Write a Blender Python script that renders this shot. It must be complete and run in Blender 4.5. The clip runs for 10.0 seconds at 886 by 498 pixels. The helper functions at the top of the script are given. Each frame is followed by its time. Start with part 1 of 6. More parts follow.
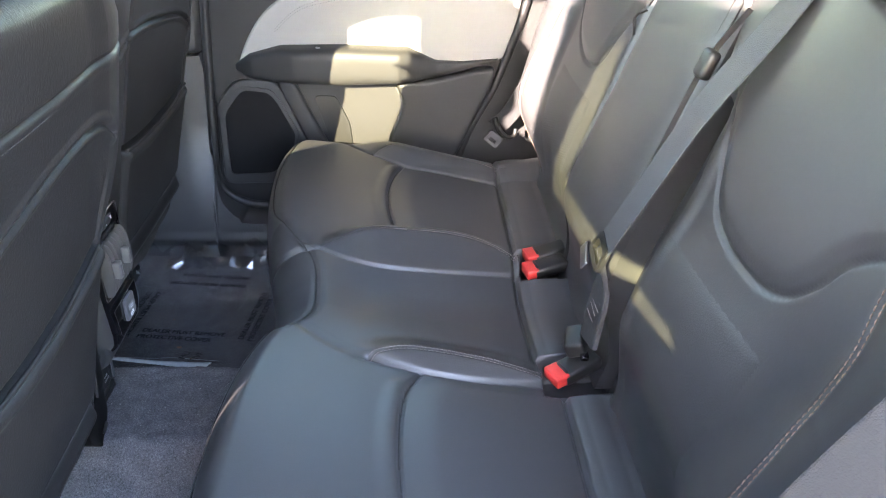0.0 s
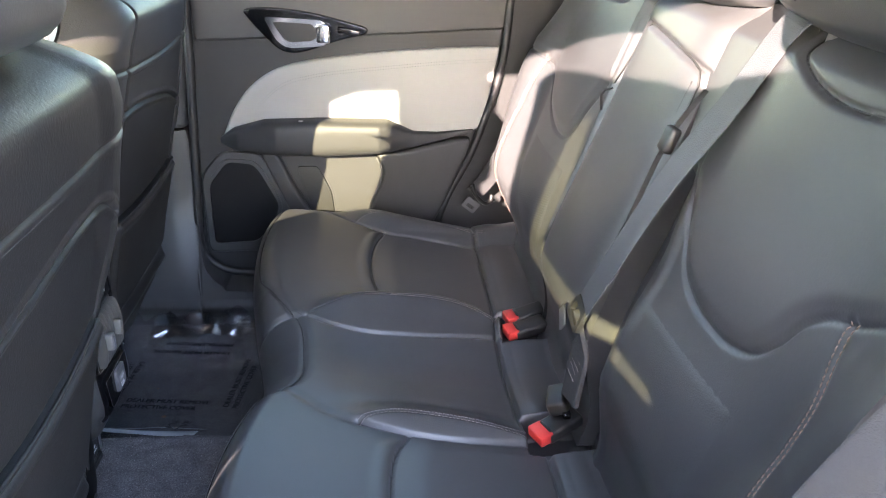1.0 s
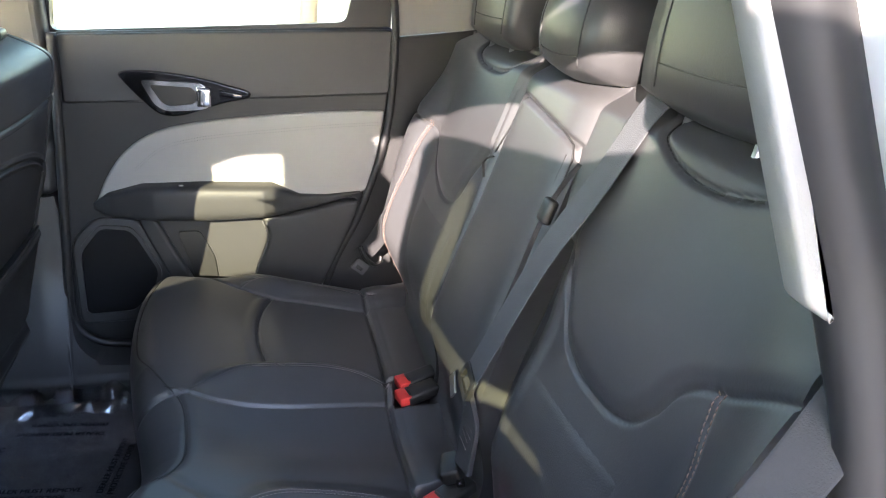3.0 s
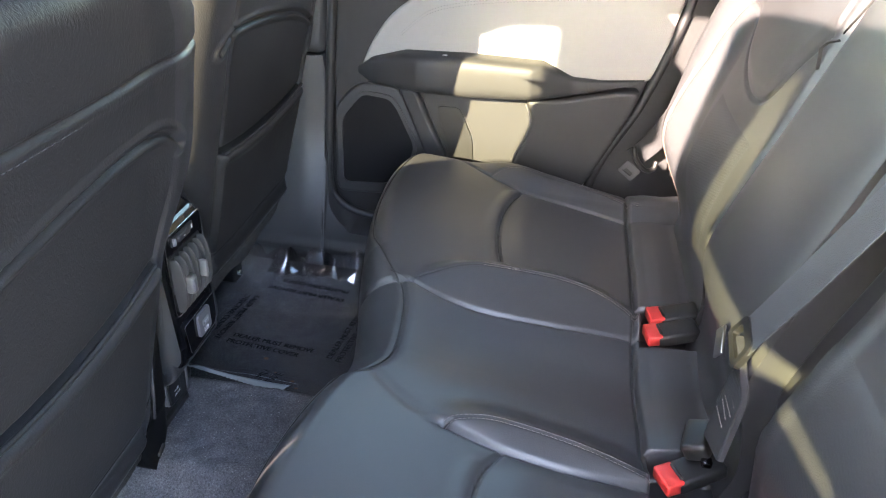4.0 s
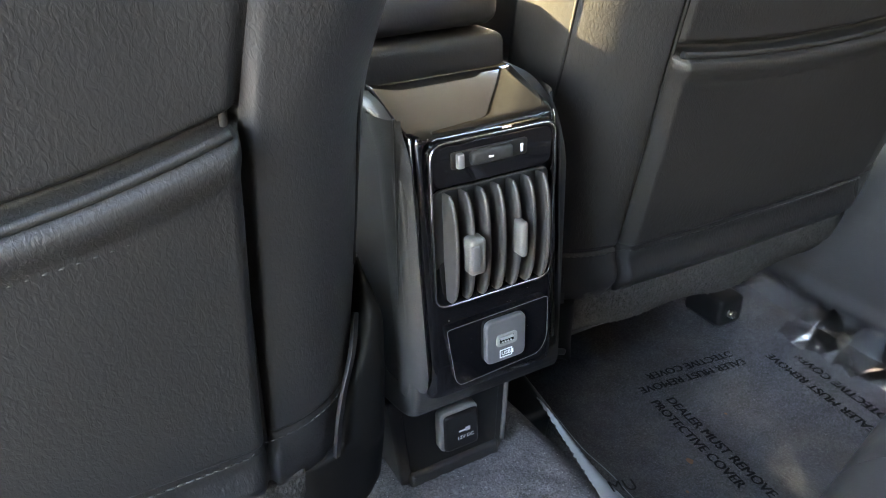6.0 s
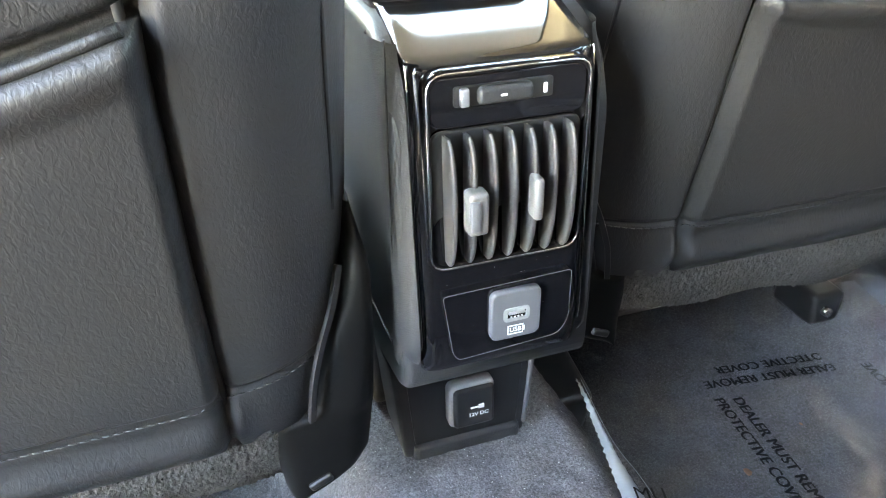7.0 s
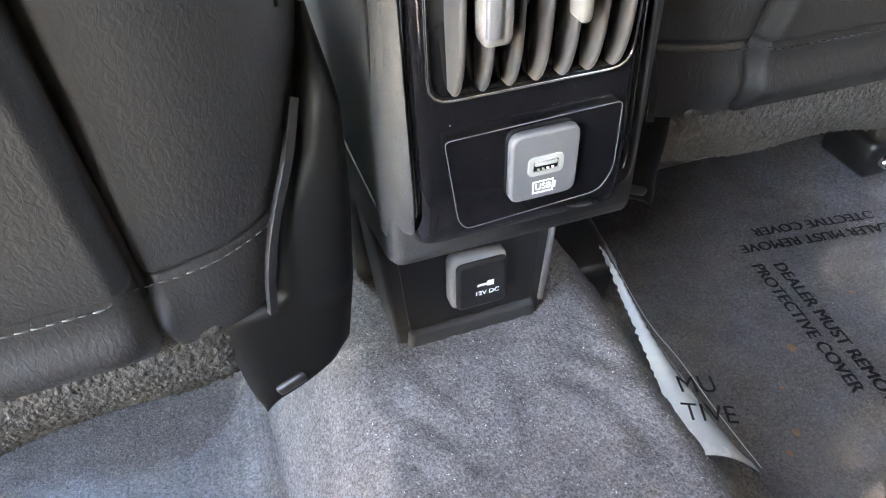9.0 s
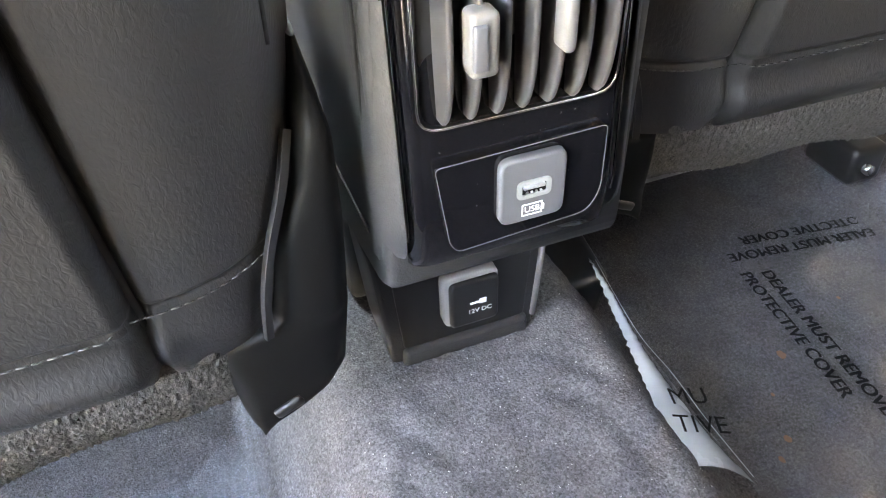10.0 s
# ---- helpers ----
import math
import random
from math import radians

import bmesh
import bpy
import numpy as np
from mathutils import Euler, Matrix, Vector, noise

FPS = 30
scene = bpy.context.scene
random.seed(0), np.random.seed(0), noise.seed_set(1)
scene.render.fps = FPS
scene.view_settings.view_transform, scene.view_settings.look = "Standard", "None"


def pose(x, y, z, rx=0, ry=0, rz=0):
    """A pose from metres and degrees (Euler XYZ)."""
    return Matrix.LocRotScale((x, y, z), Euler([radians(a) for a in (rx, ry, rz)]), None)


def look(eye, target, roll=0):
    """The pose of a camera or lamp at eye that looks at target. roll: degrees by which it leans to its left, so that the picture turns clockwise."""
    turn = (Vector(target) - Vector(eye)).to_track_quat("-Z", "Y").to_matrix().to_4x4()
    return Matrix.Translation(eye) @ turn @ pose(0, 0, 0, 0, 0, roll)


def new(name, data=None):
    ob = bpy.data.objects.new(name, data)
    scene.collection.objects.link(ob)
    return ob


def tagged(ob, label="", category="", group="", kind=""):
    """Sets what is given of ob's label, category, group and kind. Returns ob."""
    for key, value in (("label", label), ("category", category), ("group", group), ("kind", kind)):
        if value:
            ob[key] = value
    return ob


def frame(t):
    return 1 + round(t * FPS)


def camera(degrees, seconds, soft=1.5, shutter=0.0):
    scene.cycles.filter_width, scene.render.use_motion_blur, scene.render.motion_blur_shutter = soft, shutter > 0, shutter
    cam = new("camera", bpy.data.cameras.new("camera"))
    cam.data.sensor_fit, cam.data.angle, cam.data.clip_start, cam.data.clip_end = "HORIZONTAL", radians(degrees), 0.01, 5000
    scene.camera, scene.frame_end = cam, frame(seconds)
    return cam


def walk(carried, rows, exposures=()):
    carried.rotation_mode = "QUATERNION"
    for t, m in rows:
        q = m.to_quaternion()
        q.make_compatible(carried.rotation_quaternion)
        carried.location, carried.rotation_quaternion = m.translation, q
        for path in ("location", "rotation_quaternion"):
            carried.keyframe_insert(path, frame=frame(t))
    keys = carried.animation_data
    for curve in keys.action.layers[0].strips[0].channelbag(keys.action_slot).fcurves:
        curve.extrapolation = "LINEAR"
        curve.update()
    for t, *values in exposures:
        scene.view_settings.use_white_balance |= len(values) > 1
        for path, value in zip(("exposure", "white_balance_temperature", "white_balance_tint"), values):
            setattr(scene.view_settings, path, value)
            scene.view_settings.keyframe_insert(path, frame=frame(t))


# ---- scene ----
cam = camera(62.8, 10.0, soft=1.1)
PATH = [
    (0, (0.499, -0.925, 0.962), (0.598, 0.796, -0.051), 1.9),
    (0.5, (0.505, -0.924, 0.98), (0.564, 0.87, 0.097), 0.6),
    (1, (0.482, -0.962, 0.992), (0.652, 0.832, 0.126), 1.7),
    (1.5, (0.457, -0.992, 1.011), (1.089, 0.715, 0.182), 6.4),
    (2, (0.458, -0.995, 1.023), (1.216, 0.724, 0.337), 6.6),
    (2.2, (0.454, -0.997, 1.025), (1.221, 0.735, 0.383), 6.3),
    (3.3, (0.505, -0.909, 1.008), (0.736, 0.909, 0.206), 1.4),
    (3.5, (0.511, -0.875, 0.991), (0.573, 0.929, 0.131), -0.0),
    (4, (0.531, -0.766, 0.937), (0.275, 0.937, -0.08), 2.4),
    (4.5, (0.502, -0.644, 0.86), (0.02, 0.993, -0.183), 0.4),
    (5, (0.472, -0.534, 0.743), (-0.462, 0.915, -0.271), -5.7),
    (5.5, (0.461, -0.377, 0.675), (-0.824, 0.808, -0.296), -7.0),
    (6, (0.452, -0.239, 0.627), (-1.116, 0.572, -0.314), -2.1),
    (6.2, (0.441, -0.207, 0.623), (-1.186, 0.477, -0.317), -1.3),
    (7.3, (0.415, -0.145, 0.581), (-1.202, 0.328, -0.497), -2.3),
    (7.5, (0.409, -0.141, 0.579), (-1.159, 0.344, -0.564), -2.1),
    (8, (0.385, -0.126, 0.564), (-1.123, 0.346, -0.661), -2.1),
    (8.5, (0.342, -0.124, 0.52), (-1.086, 0.323, -0.808), -2.2),
    (9, (0.324, -0.126, 0.511), (-1.085, 0.33, -0.833), -1.9),
    (9.5, (0.324, -0.125, 0.515), (-1.086, 0.349, -0.822), -1.5),
    (10, (0.324, -0.126, 0.521), (-1.091, 0.357, -0.807), -2.6),
]
walk(cam, [(t, look(eye, target, roll)) for t, eye, target, roll in PATH],
     exposures=[(0.0, 5.35, 6500, 18), (1.0, 5.0, 6450, 20), (1.5, 4.55, 6150, 18), (2.0, 3.75, 5750, 16), (2.2, 3.75, 5750, 16), (3.5, 4.9, 6450, 18), (4.5, 5.4, 6650, 17), (5.0, 5.55, 6600, 15), (5.5, 5.7, 6950, 15), (6.2, 6.15, 7600, 13), (7.5, 7.33, 7850, 12), (8.7, 7.2, 8500, 17), (10.0, 7.2, 8750, 19)])

# ---- world and sun ----
SUN_FROM = Vector((-0.50, -1.0, 0.44)).normalized()
world = bpy.data.worlds.new("world")
scene.world = world
world.use_nodes = True
sky = world.node_tree.nodes.new("ShaderNodeTexSky")
sky.sky_type, sky.sun_disc = "NISHITA", False
sky.sun_elevation = math.asin(SUN_FROM.z)
sky.sun_rotation = math.atan2(SUN_FROM.x, SUN_FROM.y)
world.node_tree.links.new(sky.outputs[0], world.node_tree.nodes["Background"].inputs[0])
world.node_tree.nodes["Background"].inputs[1].default_value = 0.15
sun = new("sun", bpy.data.lights.new("sun", "SUN"))
sun.data.energy, sun.data.angle, sun.data.color = 2.6, radians(0.5), (1.0, 0.84, 0.68)
sun.matrix_world = look(SUN_FROM * 6, (0, 0, 0))


# ---- materials ----
def material(name, base, rough=0.5, metal=0.0, grain=0.0, grain_size=0.002, vary=0.15, vary_size=0.12,
             kind="noise", spec=0.5, coat=0.0, alpha=1.0, rough_vary=0.08):
    """A surface with a slow tone drift, a roughness drift and a fine relief of grain_size metres."""
    m = bpy.data.materials.new(name)
    m.use_nodes = True
    nt = m.node_tree
    bsdf = nt.nodes["Principled BSDF"]
    geo = nt.nodes.new("ShaderNodeTexCoord")
    slow = nt.nodes.new("ShaderNodeTexNoise")
    slow.inputs["Scale"].default_value = 1 / vary_size
    slow.inputs["Detail"].default_value = 4
    nt.links.new(geo.outputs["Object"], slow.inputs["Vector"])
    ramp = nt.nodes.new("ShaderNodeMix")
    ramp.data_type = "RGBA"
    ramp.inputs[6].default_value = (*[c * (1 - vary) for c in base], 1)
    ramp.inputs[7].default_value = (*[min(1, c * (1 + vary)) for c in base], 1)
    nt.links.new(slow.outputs["Fac"], ramp.inputs[0])
    nt.links.new(ramp.outputs[2], bsdf.inputs["Base Color"])
    rr = nt.nodes.new("ShaderNodeMapRange")
    rr.inputs["To Min"].default_value = max(0.02, rough - rough_vary)
    rr.inputs["To Max"].default_value = min(1, rough + rough_vary)
    nt.links.new(slow.outputs["Fac"], rr.inputs["Value"])
    nt.links.new(rr.outputs[0], bsdf.inputs["Roughness"])
    bsdf.inputs["Metallic"].default_value = metal
    bsdf.inputs["Specular IOR Level"].default_value = spec
    bsdf.inputs["Coat Weight"].default_value = coat
    bsdf.inputs["Alpha"].default_value = alpha
    if grain > 0:
        if kind == "hide":
            tex = nt.nodes.new("ShaderNodeTexNoise")
            tex.inputs["Detail"].default_value, tex.inputs["Distortion"].default_value = 2.5, 0.9
            out = "Fac"
            squash = nt.nodes.new("ShaderNodeVectorMath")
            squash.operation = "MULTIPLY"
            squash.inputs[1].default_value = (1.0, 1.0, 0.5)
            nt.links.new(geo.outputs["Object"], squash.inputs[0])
            nt.links.new(squash.outputs[0], tex.inputs["Vector"])
        elif kind == "leather":
            tex = nt.nodes.new("ShaderNodeTexVoronoi")
            tex.feature = "SMOOTH_F1"
            out = "Distance"
            warp = nt.nodes.new("ShaderNodeTexNoise")
            warp.inputs["Scale"].default_value = 0.35 / grain_size
            mixv = nt.nodes.new("ShaderNodeMix")
            mixv.data_type = "VECTOR"
            mixv.inputs[0].default_value = 0.004 * 0.5
            nt.links.new(geo.outputs["Object"], warp.inputs["Vector"])
            nt.links.new(geo.outputs["Object"], mixv.inputs[4])
            nt.links.new(warp.outputs["Color"], mixv.inputs[5])
            nt.links.new(mixv.outputs[1], tex.inputs["Vector"])
        else:
            tex = nt.nodes.new("ShaderNodeTexNoise")
            tex.inputs["Detail"].default_value = 3
            out = "Fac"
            nt.links.new(geo.outputs["Object"], tex.inputs["Vector"])
        tex.inputs["Scale"].default_value = 1 / grain_size
        bump = nt.nodes.new("ShaderNodeBump")
        bump.inputs["Strength"].default_value = min(1.0, grain)
        bump.inputs["Distance"].default_value = grain_size * 0.5
        nt.links.new(tex.outputs[out], bump.inputs["Height"])
        nt.links.new(bump.outputs[0], bsdf.inputs["Normal"])
    return m


def clear(name, tint, rough=0.0, ior=1.45):
    """Thin tinted glass or film: lets light straight through, with a gloss over it."""
    m = bpy.data.materials.new(name)
    m.use_nodes = True
    nt = m.node_tree
    nt.nodes.remove(nt.nodes["Principled BSDF"])
    out = nt.nodes["Material Output"]
    tr = nt.nodes.new("ShaderNodeBsdfTransparent")
    tr.inputs[0].default_value = (*tint, 1)
    gl = nt.nodes.new("ShaderNodeBsdfGlossy")
    gl.inputs["Roughness"].default_value = rough
    mx = nt.nodes.new("ShaderNodeMixShader")
    fr = nt.nodes.new("ShaderNodeFresnel")
    fr.inputs[0].default_value = ior
    nt.links.new(fr.outputs[0], mx.inputs[0])
    nt.links.new(tr.outputs[0], mx.inputs[1])
    nt.links.new(gl.outputs[0], mx.inputs[2])
    nt.links.new(mx.outputs[0], out.inputs[0])
    return m


LEATHER = material("black leather", (0.038, 0.038, 0.040), 0.40, grain=0.16, grain_size=0.0019, kind="hide", vary=0.14)
LEATHER_COARSE = material("coarse black leatherette", (0.0195, 0.0188, 0.0188), 0.46, spec=0.32, grain=0.34, grain_size=0.0026, kind="hide", vary=0.12)
SEAT_SIDE = material("smooth black side leather", (0.030, 0.029, 0.029), 0.42, spec=0.42, grain=0.30, grain_size=0.0024, kind="hide", vary=0.12)
PERFORATED = material("perforated black leather", (0.037, 0.037, 0.039), 0.46, grain=0.30, grain_size=0.0018, vary=0.1)
SEAM = material("dark seam welt", (0.014, 0.014, 0.014), 0.6)
THREAD = material("pale stitching thread", (0.19, 0.165, 0.155), 0.8)
THREAD_TAN = material("copper stitching thread", (0.20, 0.13, 0.10), 0.8)
THREAD_DARK = material("dark stitching thread", (0.05, 0.05, 0.05), 0.8)
PLASTIC = material("black grained plastic", (0.025, 0.025, 0.026), 0.5, spec=0.4, grain=0.35, grain_size=0.0011, kind="leather", vary=0.06)
PLASTIC_SOFT = material("charcoal moulded plastic", (0.036, 0.036, 0.037), 0.5, grain=0.22, grain_size=0.0013, kind="leather", vary=0.08)
COVER = material("matt black seat cover plastic", (0.005, 0.005, 0.005), 0.5, spec=0.12, vary=0.08, grain=0.1, grain_size=0.0012)
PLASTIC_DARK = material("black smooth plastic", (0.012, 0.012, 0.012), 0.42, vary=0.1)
GLOSS = material("piano black plastic", (0.004, 0.004, 0.005), 0.06, vary=0.1, rough_vary=0.03, coat=0.3)
THREAD_HEM = material("pale hem thread", (0.075, 0.073, 0.07), 0.8)
TAB_SILVER = material("dull silver plastic", (0.13, 0.125, 0.12), 0.34, metal=0.2, vary=0.06)
SILVER = material("satin silver plastic", (0.36, 0.36, 0.37), 0.32, metal=0.6, vary=0.06)
CHROME = material("bright chrome", (0.75, 0.75, 0.76), 0.10, metal=1.0, vary=0.04, rough_vary=0.04)
STEEL = material("brushed steel", (0.5, 0.5, 0.5), 0.28, metal=1.0, vary=0.1)
GREY_PLASTIC = material("mid grey plastic", (0.078, 0.078, 0.084), 0.5, vary=0.05, grain=0.15, grain_size=0.001)
SLAT = material("grey slat plastic", (0.036, 0.035, 0.035), 0.38, vary=0.08)
RED = material("red press button", (0.52, 0.035, 0.03), 0.4, vary=0.08)
WHITE_INK = material("white print", (0.75, 0.75, 0.75), 0.6)
BLACK_INK = material("black print", (0.004, 0.004, 0.005), 0.7, spec=0.1)
INSERT = material("light grey leatherette", (0.27, 0.262, 0.25), 0.5, grain=0.25, grain_size=0.0018, kind="leather", vary=0.05)
TRIM_GREY = material("light grey trim plastic", (0.21, 0.21, 0.206), 0.6, grain=0.25, grain_size=0.0015, vary=0.05)
HEADLINER = material("grey headliner cloth", (0.40, 0.40, 0.39), 0.9, grain=0.4, grain_size=0.001, vary=0.05)
GRILLE = material("black speaker mesh", (0.008, 0.008, 0.009), 0.7, spec=0.15, grain=0.6, grain_size=0.0018, vary=0.05)
def speckle(m, size, low, high):
    """Fine fibre flecks multiplied over a material's colour."""
    nt = m.node_tree
    bsdf = nt.nodes["Principled BSDF"]
    tc = nt.nodes.new("ShaderNodeTexCoord")
    vo = nt.nodes.new("ShaderNodeTexVoronoi")
    vo.inputs["Scale"].default_value = 1 / size
    no = nt.nodes.new("ShaderNodeTexNoise")
    no.inputs["Scale"].default_value = 0.35 / size
    mr = nt.nodes.new("ShaderNodeMapRange")
    mr.inputs["To Min"].default_value, mr.inputs["To Max"].default_value = low, high
    mr2 = nt.nodes.new("ShaderNodeMapRange")
    mr2.inputs["From Min"].default_value, mr2.inputs["From Max"].default_value = 0.3, 0.7
    mr2.inputs["To Min"].default_value, mr2.inputs["To Max"].default_value = low ** 0.5, high ** 0.5
    mu = nt.nodes.new("ShaderNodeMath")
    mu.operation = "MULTIPLY"
    mix = nt.nodes.new("ShaderNodeVectorMath")
    mix.operation = "SCALE"
    link = bsdf.inputs["Base Color"].links[0].from_socket
    nt.links.new(tc.outputs["Object"], vo.inputs["Vector"])
    nt.links.new(tc.outputs["Object"], no.inputs["Vector"])
    nt.links.new(vo.outputs["Color"], mr.inputs["Value"])
    nt.links.new(no.outputs["Fac"], mr2.inputs["Value"])
    nt.links.new(mr.outputs[0], mu.inputs[0])
    nt.links.new(mr2.outputs[0], mu.inputs[1])
    nt.links.new(link, mix.inputs[0])
    nt.links.new(mu.outputs[0], mix.inputs["Scale"])
    nt.links.new(mix.outputs[0], bsdf.inputs["Base Color"])
    return m


CARPET = material("charcoal carpet", (0.115, 0.111, 0.116), 0.95, grain=1.0, grain_size=0.0016, vary=0.42, vary_size=0.03, spec=0.1)
FELT = material("grey felt backing", (0.080, 0.078, 0.075), 0.95, grain=1.0, grain_size=0.002, vary=0.4, vary_size=0.006, spec=0.1)
speckle(CARPET, 0.0010, 0.5, 1.5)
speckle(FELT, 0.0009, 0.7, 1.3)
WEBBING = material("black belt webbing", (0.024, 0.024, 0.026), 0.7, grain=0.7, grain_size=0.0014, vary=0.1)
WEBBING_GREY = material("grey belt webbing", (0.052, 0.055, 0.061), 0.6, grain=0.6, grain_size=0.0014, vary=0.08)
RUBBER = material("black rubber seal", (0.014, 0.014, 0.015), 0.5, vary=0.15)
PAINT = material("white car paint", (0.55, 0.555, 0.56), 0.42, vary=0.02, coat=0.15, rough_vary=0.03)
ASPHALT = material("pale concrete", (0.32, 0.31, 0.29), 0.9, grain=0.8, grain_size=0.012, vary=0.25, vary_size=0.8)
DRY_GRASS = material("dry grass", (0.36, 0.29, 0.16), 0.95, grain=0.8, grain_size=0.05, vary=0.35, vary_size=0.7)
BARK = material("bark", (0.12, 0.09, 0.06), 0.9, grain=0.8, grain_size=0.03, vary=0.3)
LEAF = material("pale dry foliage", (0.20, 0.18, 0.07), 0.8, vary=0.4, vary_size=0.4)
GLASS_CLEAR = clear("faintly green window glass", (0.84, 0.87, 0.75))
GLASS_TAIL = clear("dark tailgate glass", (0.16, 0.17, 0.17))
GLASS_DARK = clear("privacy window glass", (0.84, 0.89, 0.70))
GLASS_BLACK = material("dark mirror-like glass", (0.006, 0.007, 0.009), 0.03, vary=0.1, rough_vary=0.01, spec=0.8)
CRINKLE = clear("crinkled clear film", (0.93, 0.94, 0.95), 0.05, 2.1)
# for the unseen sheet added to shape the sun patches
SUN_BLOCKER = material("white sun blocker", (0.75, 0.74, 0.72), 0.8)
FILM = material("clear protective film", (0.125, 0.128, 0.138), 0.13, vary=0.25, vary_size=0.05, alpha=0.50, rough_vary=0.06, coat=0.4)
FILM_MILKY = material("milky protective film", (0.20, 0.235, 0.26), 0.20, vary=0.3, vary_size=0.04, alpha=0.26, rough_vary=0.06, coat=0.3)


# ---- building helpers ----
def smooth_mesh(me, flat=False):
    me.polygons.foreach_set("use_smooth", [not flat] * len(me.polygons))


def mesh(name, verts, faces, mat, flat=False):
    me = bpy.data.meshes.new(name)
    me.from_pydata([tuple(map(float, v)) for v in verts], [], faces)
    me.update()
    smooth_mesh(me, flat)
    me.materials.append(mat)
    return me


def thing(name, label, category, at=(0, 0, 0), group="", kind=""):
    ob = new(name)
    ob.location = at
    return tagged(ob, label, category, group, kind)


def part(name, data, mat, parent, label=""):
    """Links a mesh or bmesh as one mesh object under a thing or a part; world coordinates are kept."""
    if isinstance(data, bmesh.types.BMesh):
        me = bpy.data.meshes.new(name)
        data.to_mesh(me)
        data.free()
        me.materials.append(mat)
    else:
        me = data
    ob = new(name, me)
    ob.parent = parent
    origin = Vector((0, 0, 0))
    up = parent
    while up is not None:
        origin += up.location
        up = up.parent
    me.transform(Matrix.Translation(-origin))
    return tagged(ob, label)


def single(name, data, mat, label, category, group="", kind=""):
    """A thing that is one mesh."""
    if isinstance(data, bmesh.types.BMesh):
        me = bpy.data.meshes.new(name)
        data.to_mesh(me)
        data.free()
        me.materials.append(mat)
    else:
        me = data
    return tagged(new(name, me), label, category, group, kind)


def spline(points, per=8, closed=False):
    """Catmull-Rom through the points."""
    p = [np.array(q, float) for q in points]
    n, out = len(p), []
    for i in range(n if closed else n - 1):
        a, b, c, d = ((p[(i + k) % n] if closed else p[min(max(i + k, 0), n - 1)]) for k in (-1, 0, 1, 2))
        for k in range(per):
            t = k / per
            out.append(0.5 * (2 * b + (c - a) * t + (2 * a - 5 * b + 4 * c - d) * t * t + (3 * b - a - 3 * c + d) * t ** 3))
    if not closed:
        out.append(p[-1])
    return np.array(out)


def rbox(size, at=(0, 0, 0), bevel=0.004, segs=3, m=None):
    """A box with rounded edges."""
    bm = bmesh.new()
    bmesh.ops.create_cube(bm, size=1, matrix=Matrix.Diagonal((*size, 1)))
    if bevel:
        bmesh.ops.bevel(bm, geom=bm.edges[:], offset=bevel, segments=segs, profile=0.5, affect="EDGES")
    for f in bm.faces:
        f.smooth = True
    bm.transform(Matrix.Translation(at) @ (m or Matrix()))
    return bm


def slab(outline, depth, frame_m, bevel=0.003, segs=3):
    """A plate from an outline of (u, v), its front at w = 0 and its back at w = -depth, laid by frame_m, front edges rounded."""
    bm = bmesh.new()
    front = [bm.verts.new((u, v, 0)) for u, v in outline]
    f = bm.faces.new(front)
    f.normal_update()
    if f.normal.z < 0:
        f.normal_flip()
    ret = bmesh.ops.extrude_face_region(bm, geom=[f])
    moved = [v for v in ret["geom"] if isinstance(v, bmesh.types.BMVert)]
    for v in moved:
        v.co.z += depth
    bmesh.ops.translate(bm, verts=bm.verts[:], vec=(0, 0, -depth))
    bmesh.ops.recalc_face_normals(bm, faces=bm.faces[:])
    top = [e for e in bm.edges if all(abs(v.co.z) < 1e-7 for v in e.verts)]
    if bevel:
        bmesh.ops.bevel(bm, geom=top, offset=bevel, segments=segs, profile=0.5, affect="EDGES")
    for f in bm.faces:
        f.smooth = abs(f.normal.z) < 0.98 and len(f.verts) == 4
    bm.transform(frame_m)
    return bm


def ring(outer, inner, depth, frame_m):
    """A flat frame between two outlines, with depth."""
    def even(loop, n):
        q = np.array(list(loop) + [loop[0]], float)
        c = np.concatenate([[0], np.cumsum(np.linalg.norm(np.diff(q, axis=0), axis=1))])
        t = np.linspace(0, c[-1], n, endpoint=False)
        return [(float(a), float(b)) for a, b in zip(np.interp(t, c, q[:, 0]), np.interp(t, c, q[:, 1]))]
    if len(outer) != len(inner):
        mid = np.mean(np.array(inner), 0)
        def start(loop):
            k = int(np.argmin([math.atan2(v - mid[1], u - mid[0]) for u, v in loop]))
            return list(loop[k:]) + list(loop[:k])
        outer, inner = even(start(outer), 96), even(start(inner), 96)
    n, vs, fs = len(outer), [], []
    for w in (0, -depth):
        for o in (outer, inner):
            vs += [(u, v, w) for u, v in o]
    for i in range(n):
        j = (i + 1) % n
        fs += [(i, j, n + j, n + i), (2 * n + i, 3 * n + i, 3 * n + j, 2 * n + j),
               (i, 2 * n + i, 2 * n + j, j), (n + i, n + j, 3 * n + j, 3 * n + i)]
    bm = bmesh.new()
    vv = [bm.verts.new(frame_m @ Vector(v)) for v in vs]
    for f in fs:
        bm.faces.new([vv[k] for k in f])
    bmesh.ops.recalc_face_normals(bm, faces=bm.faces[:])
    return bm


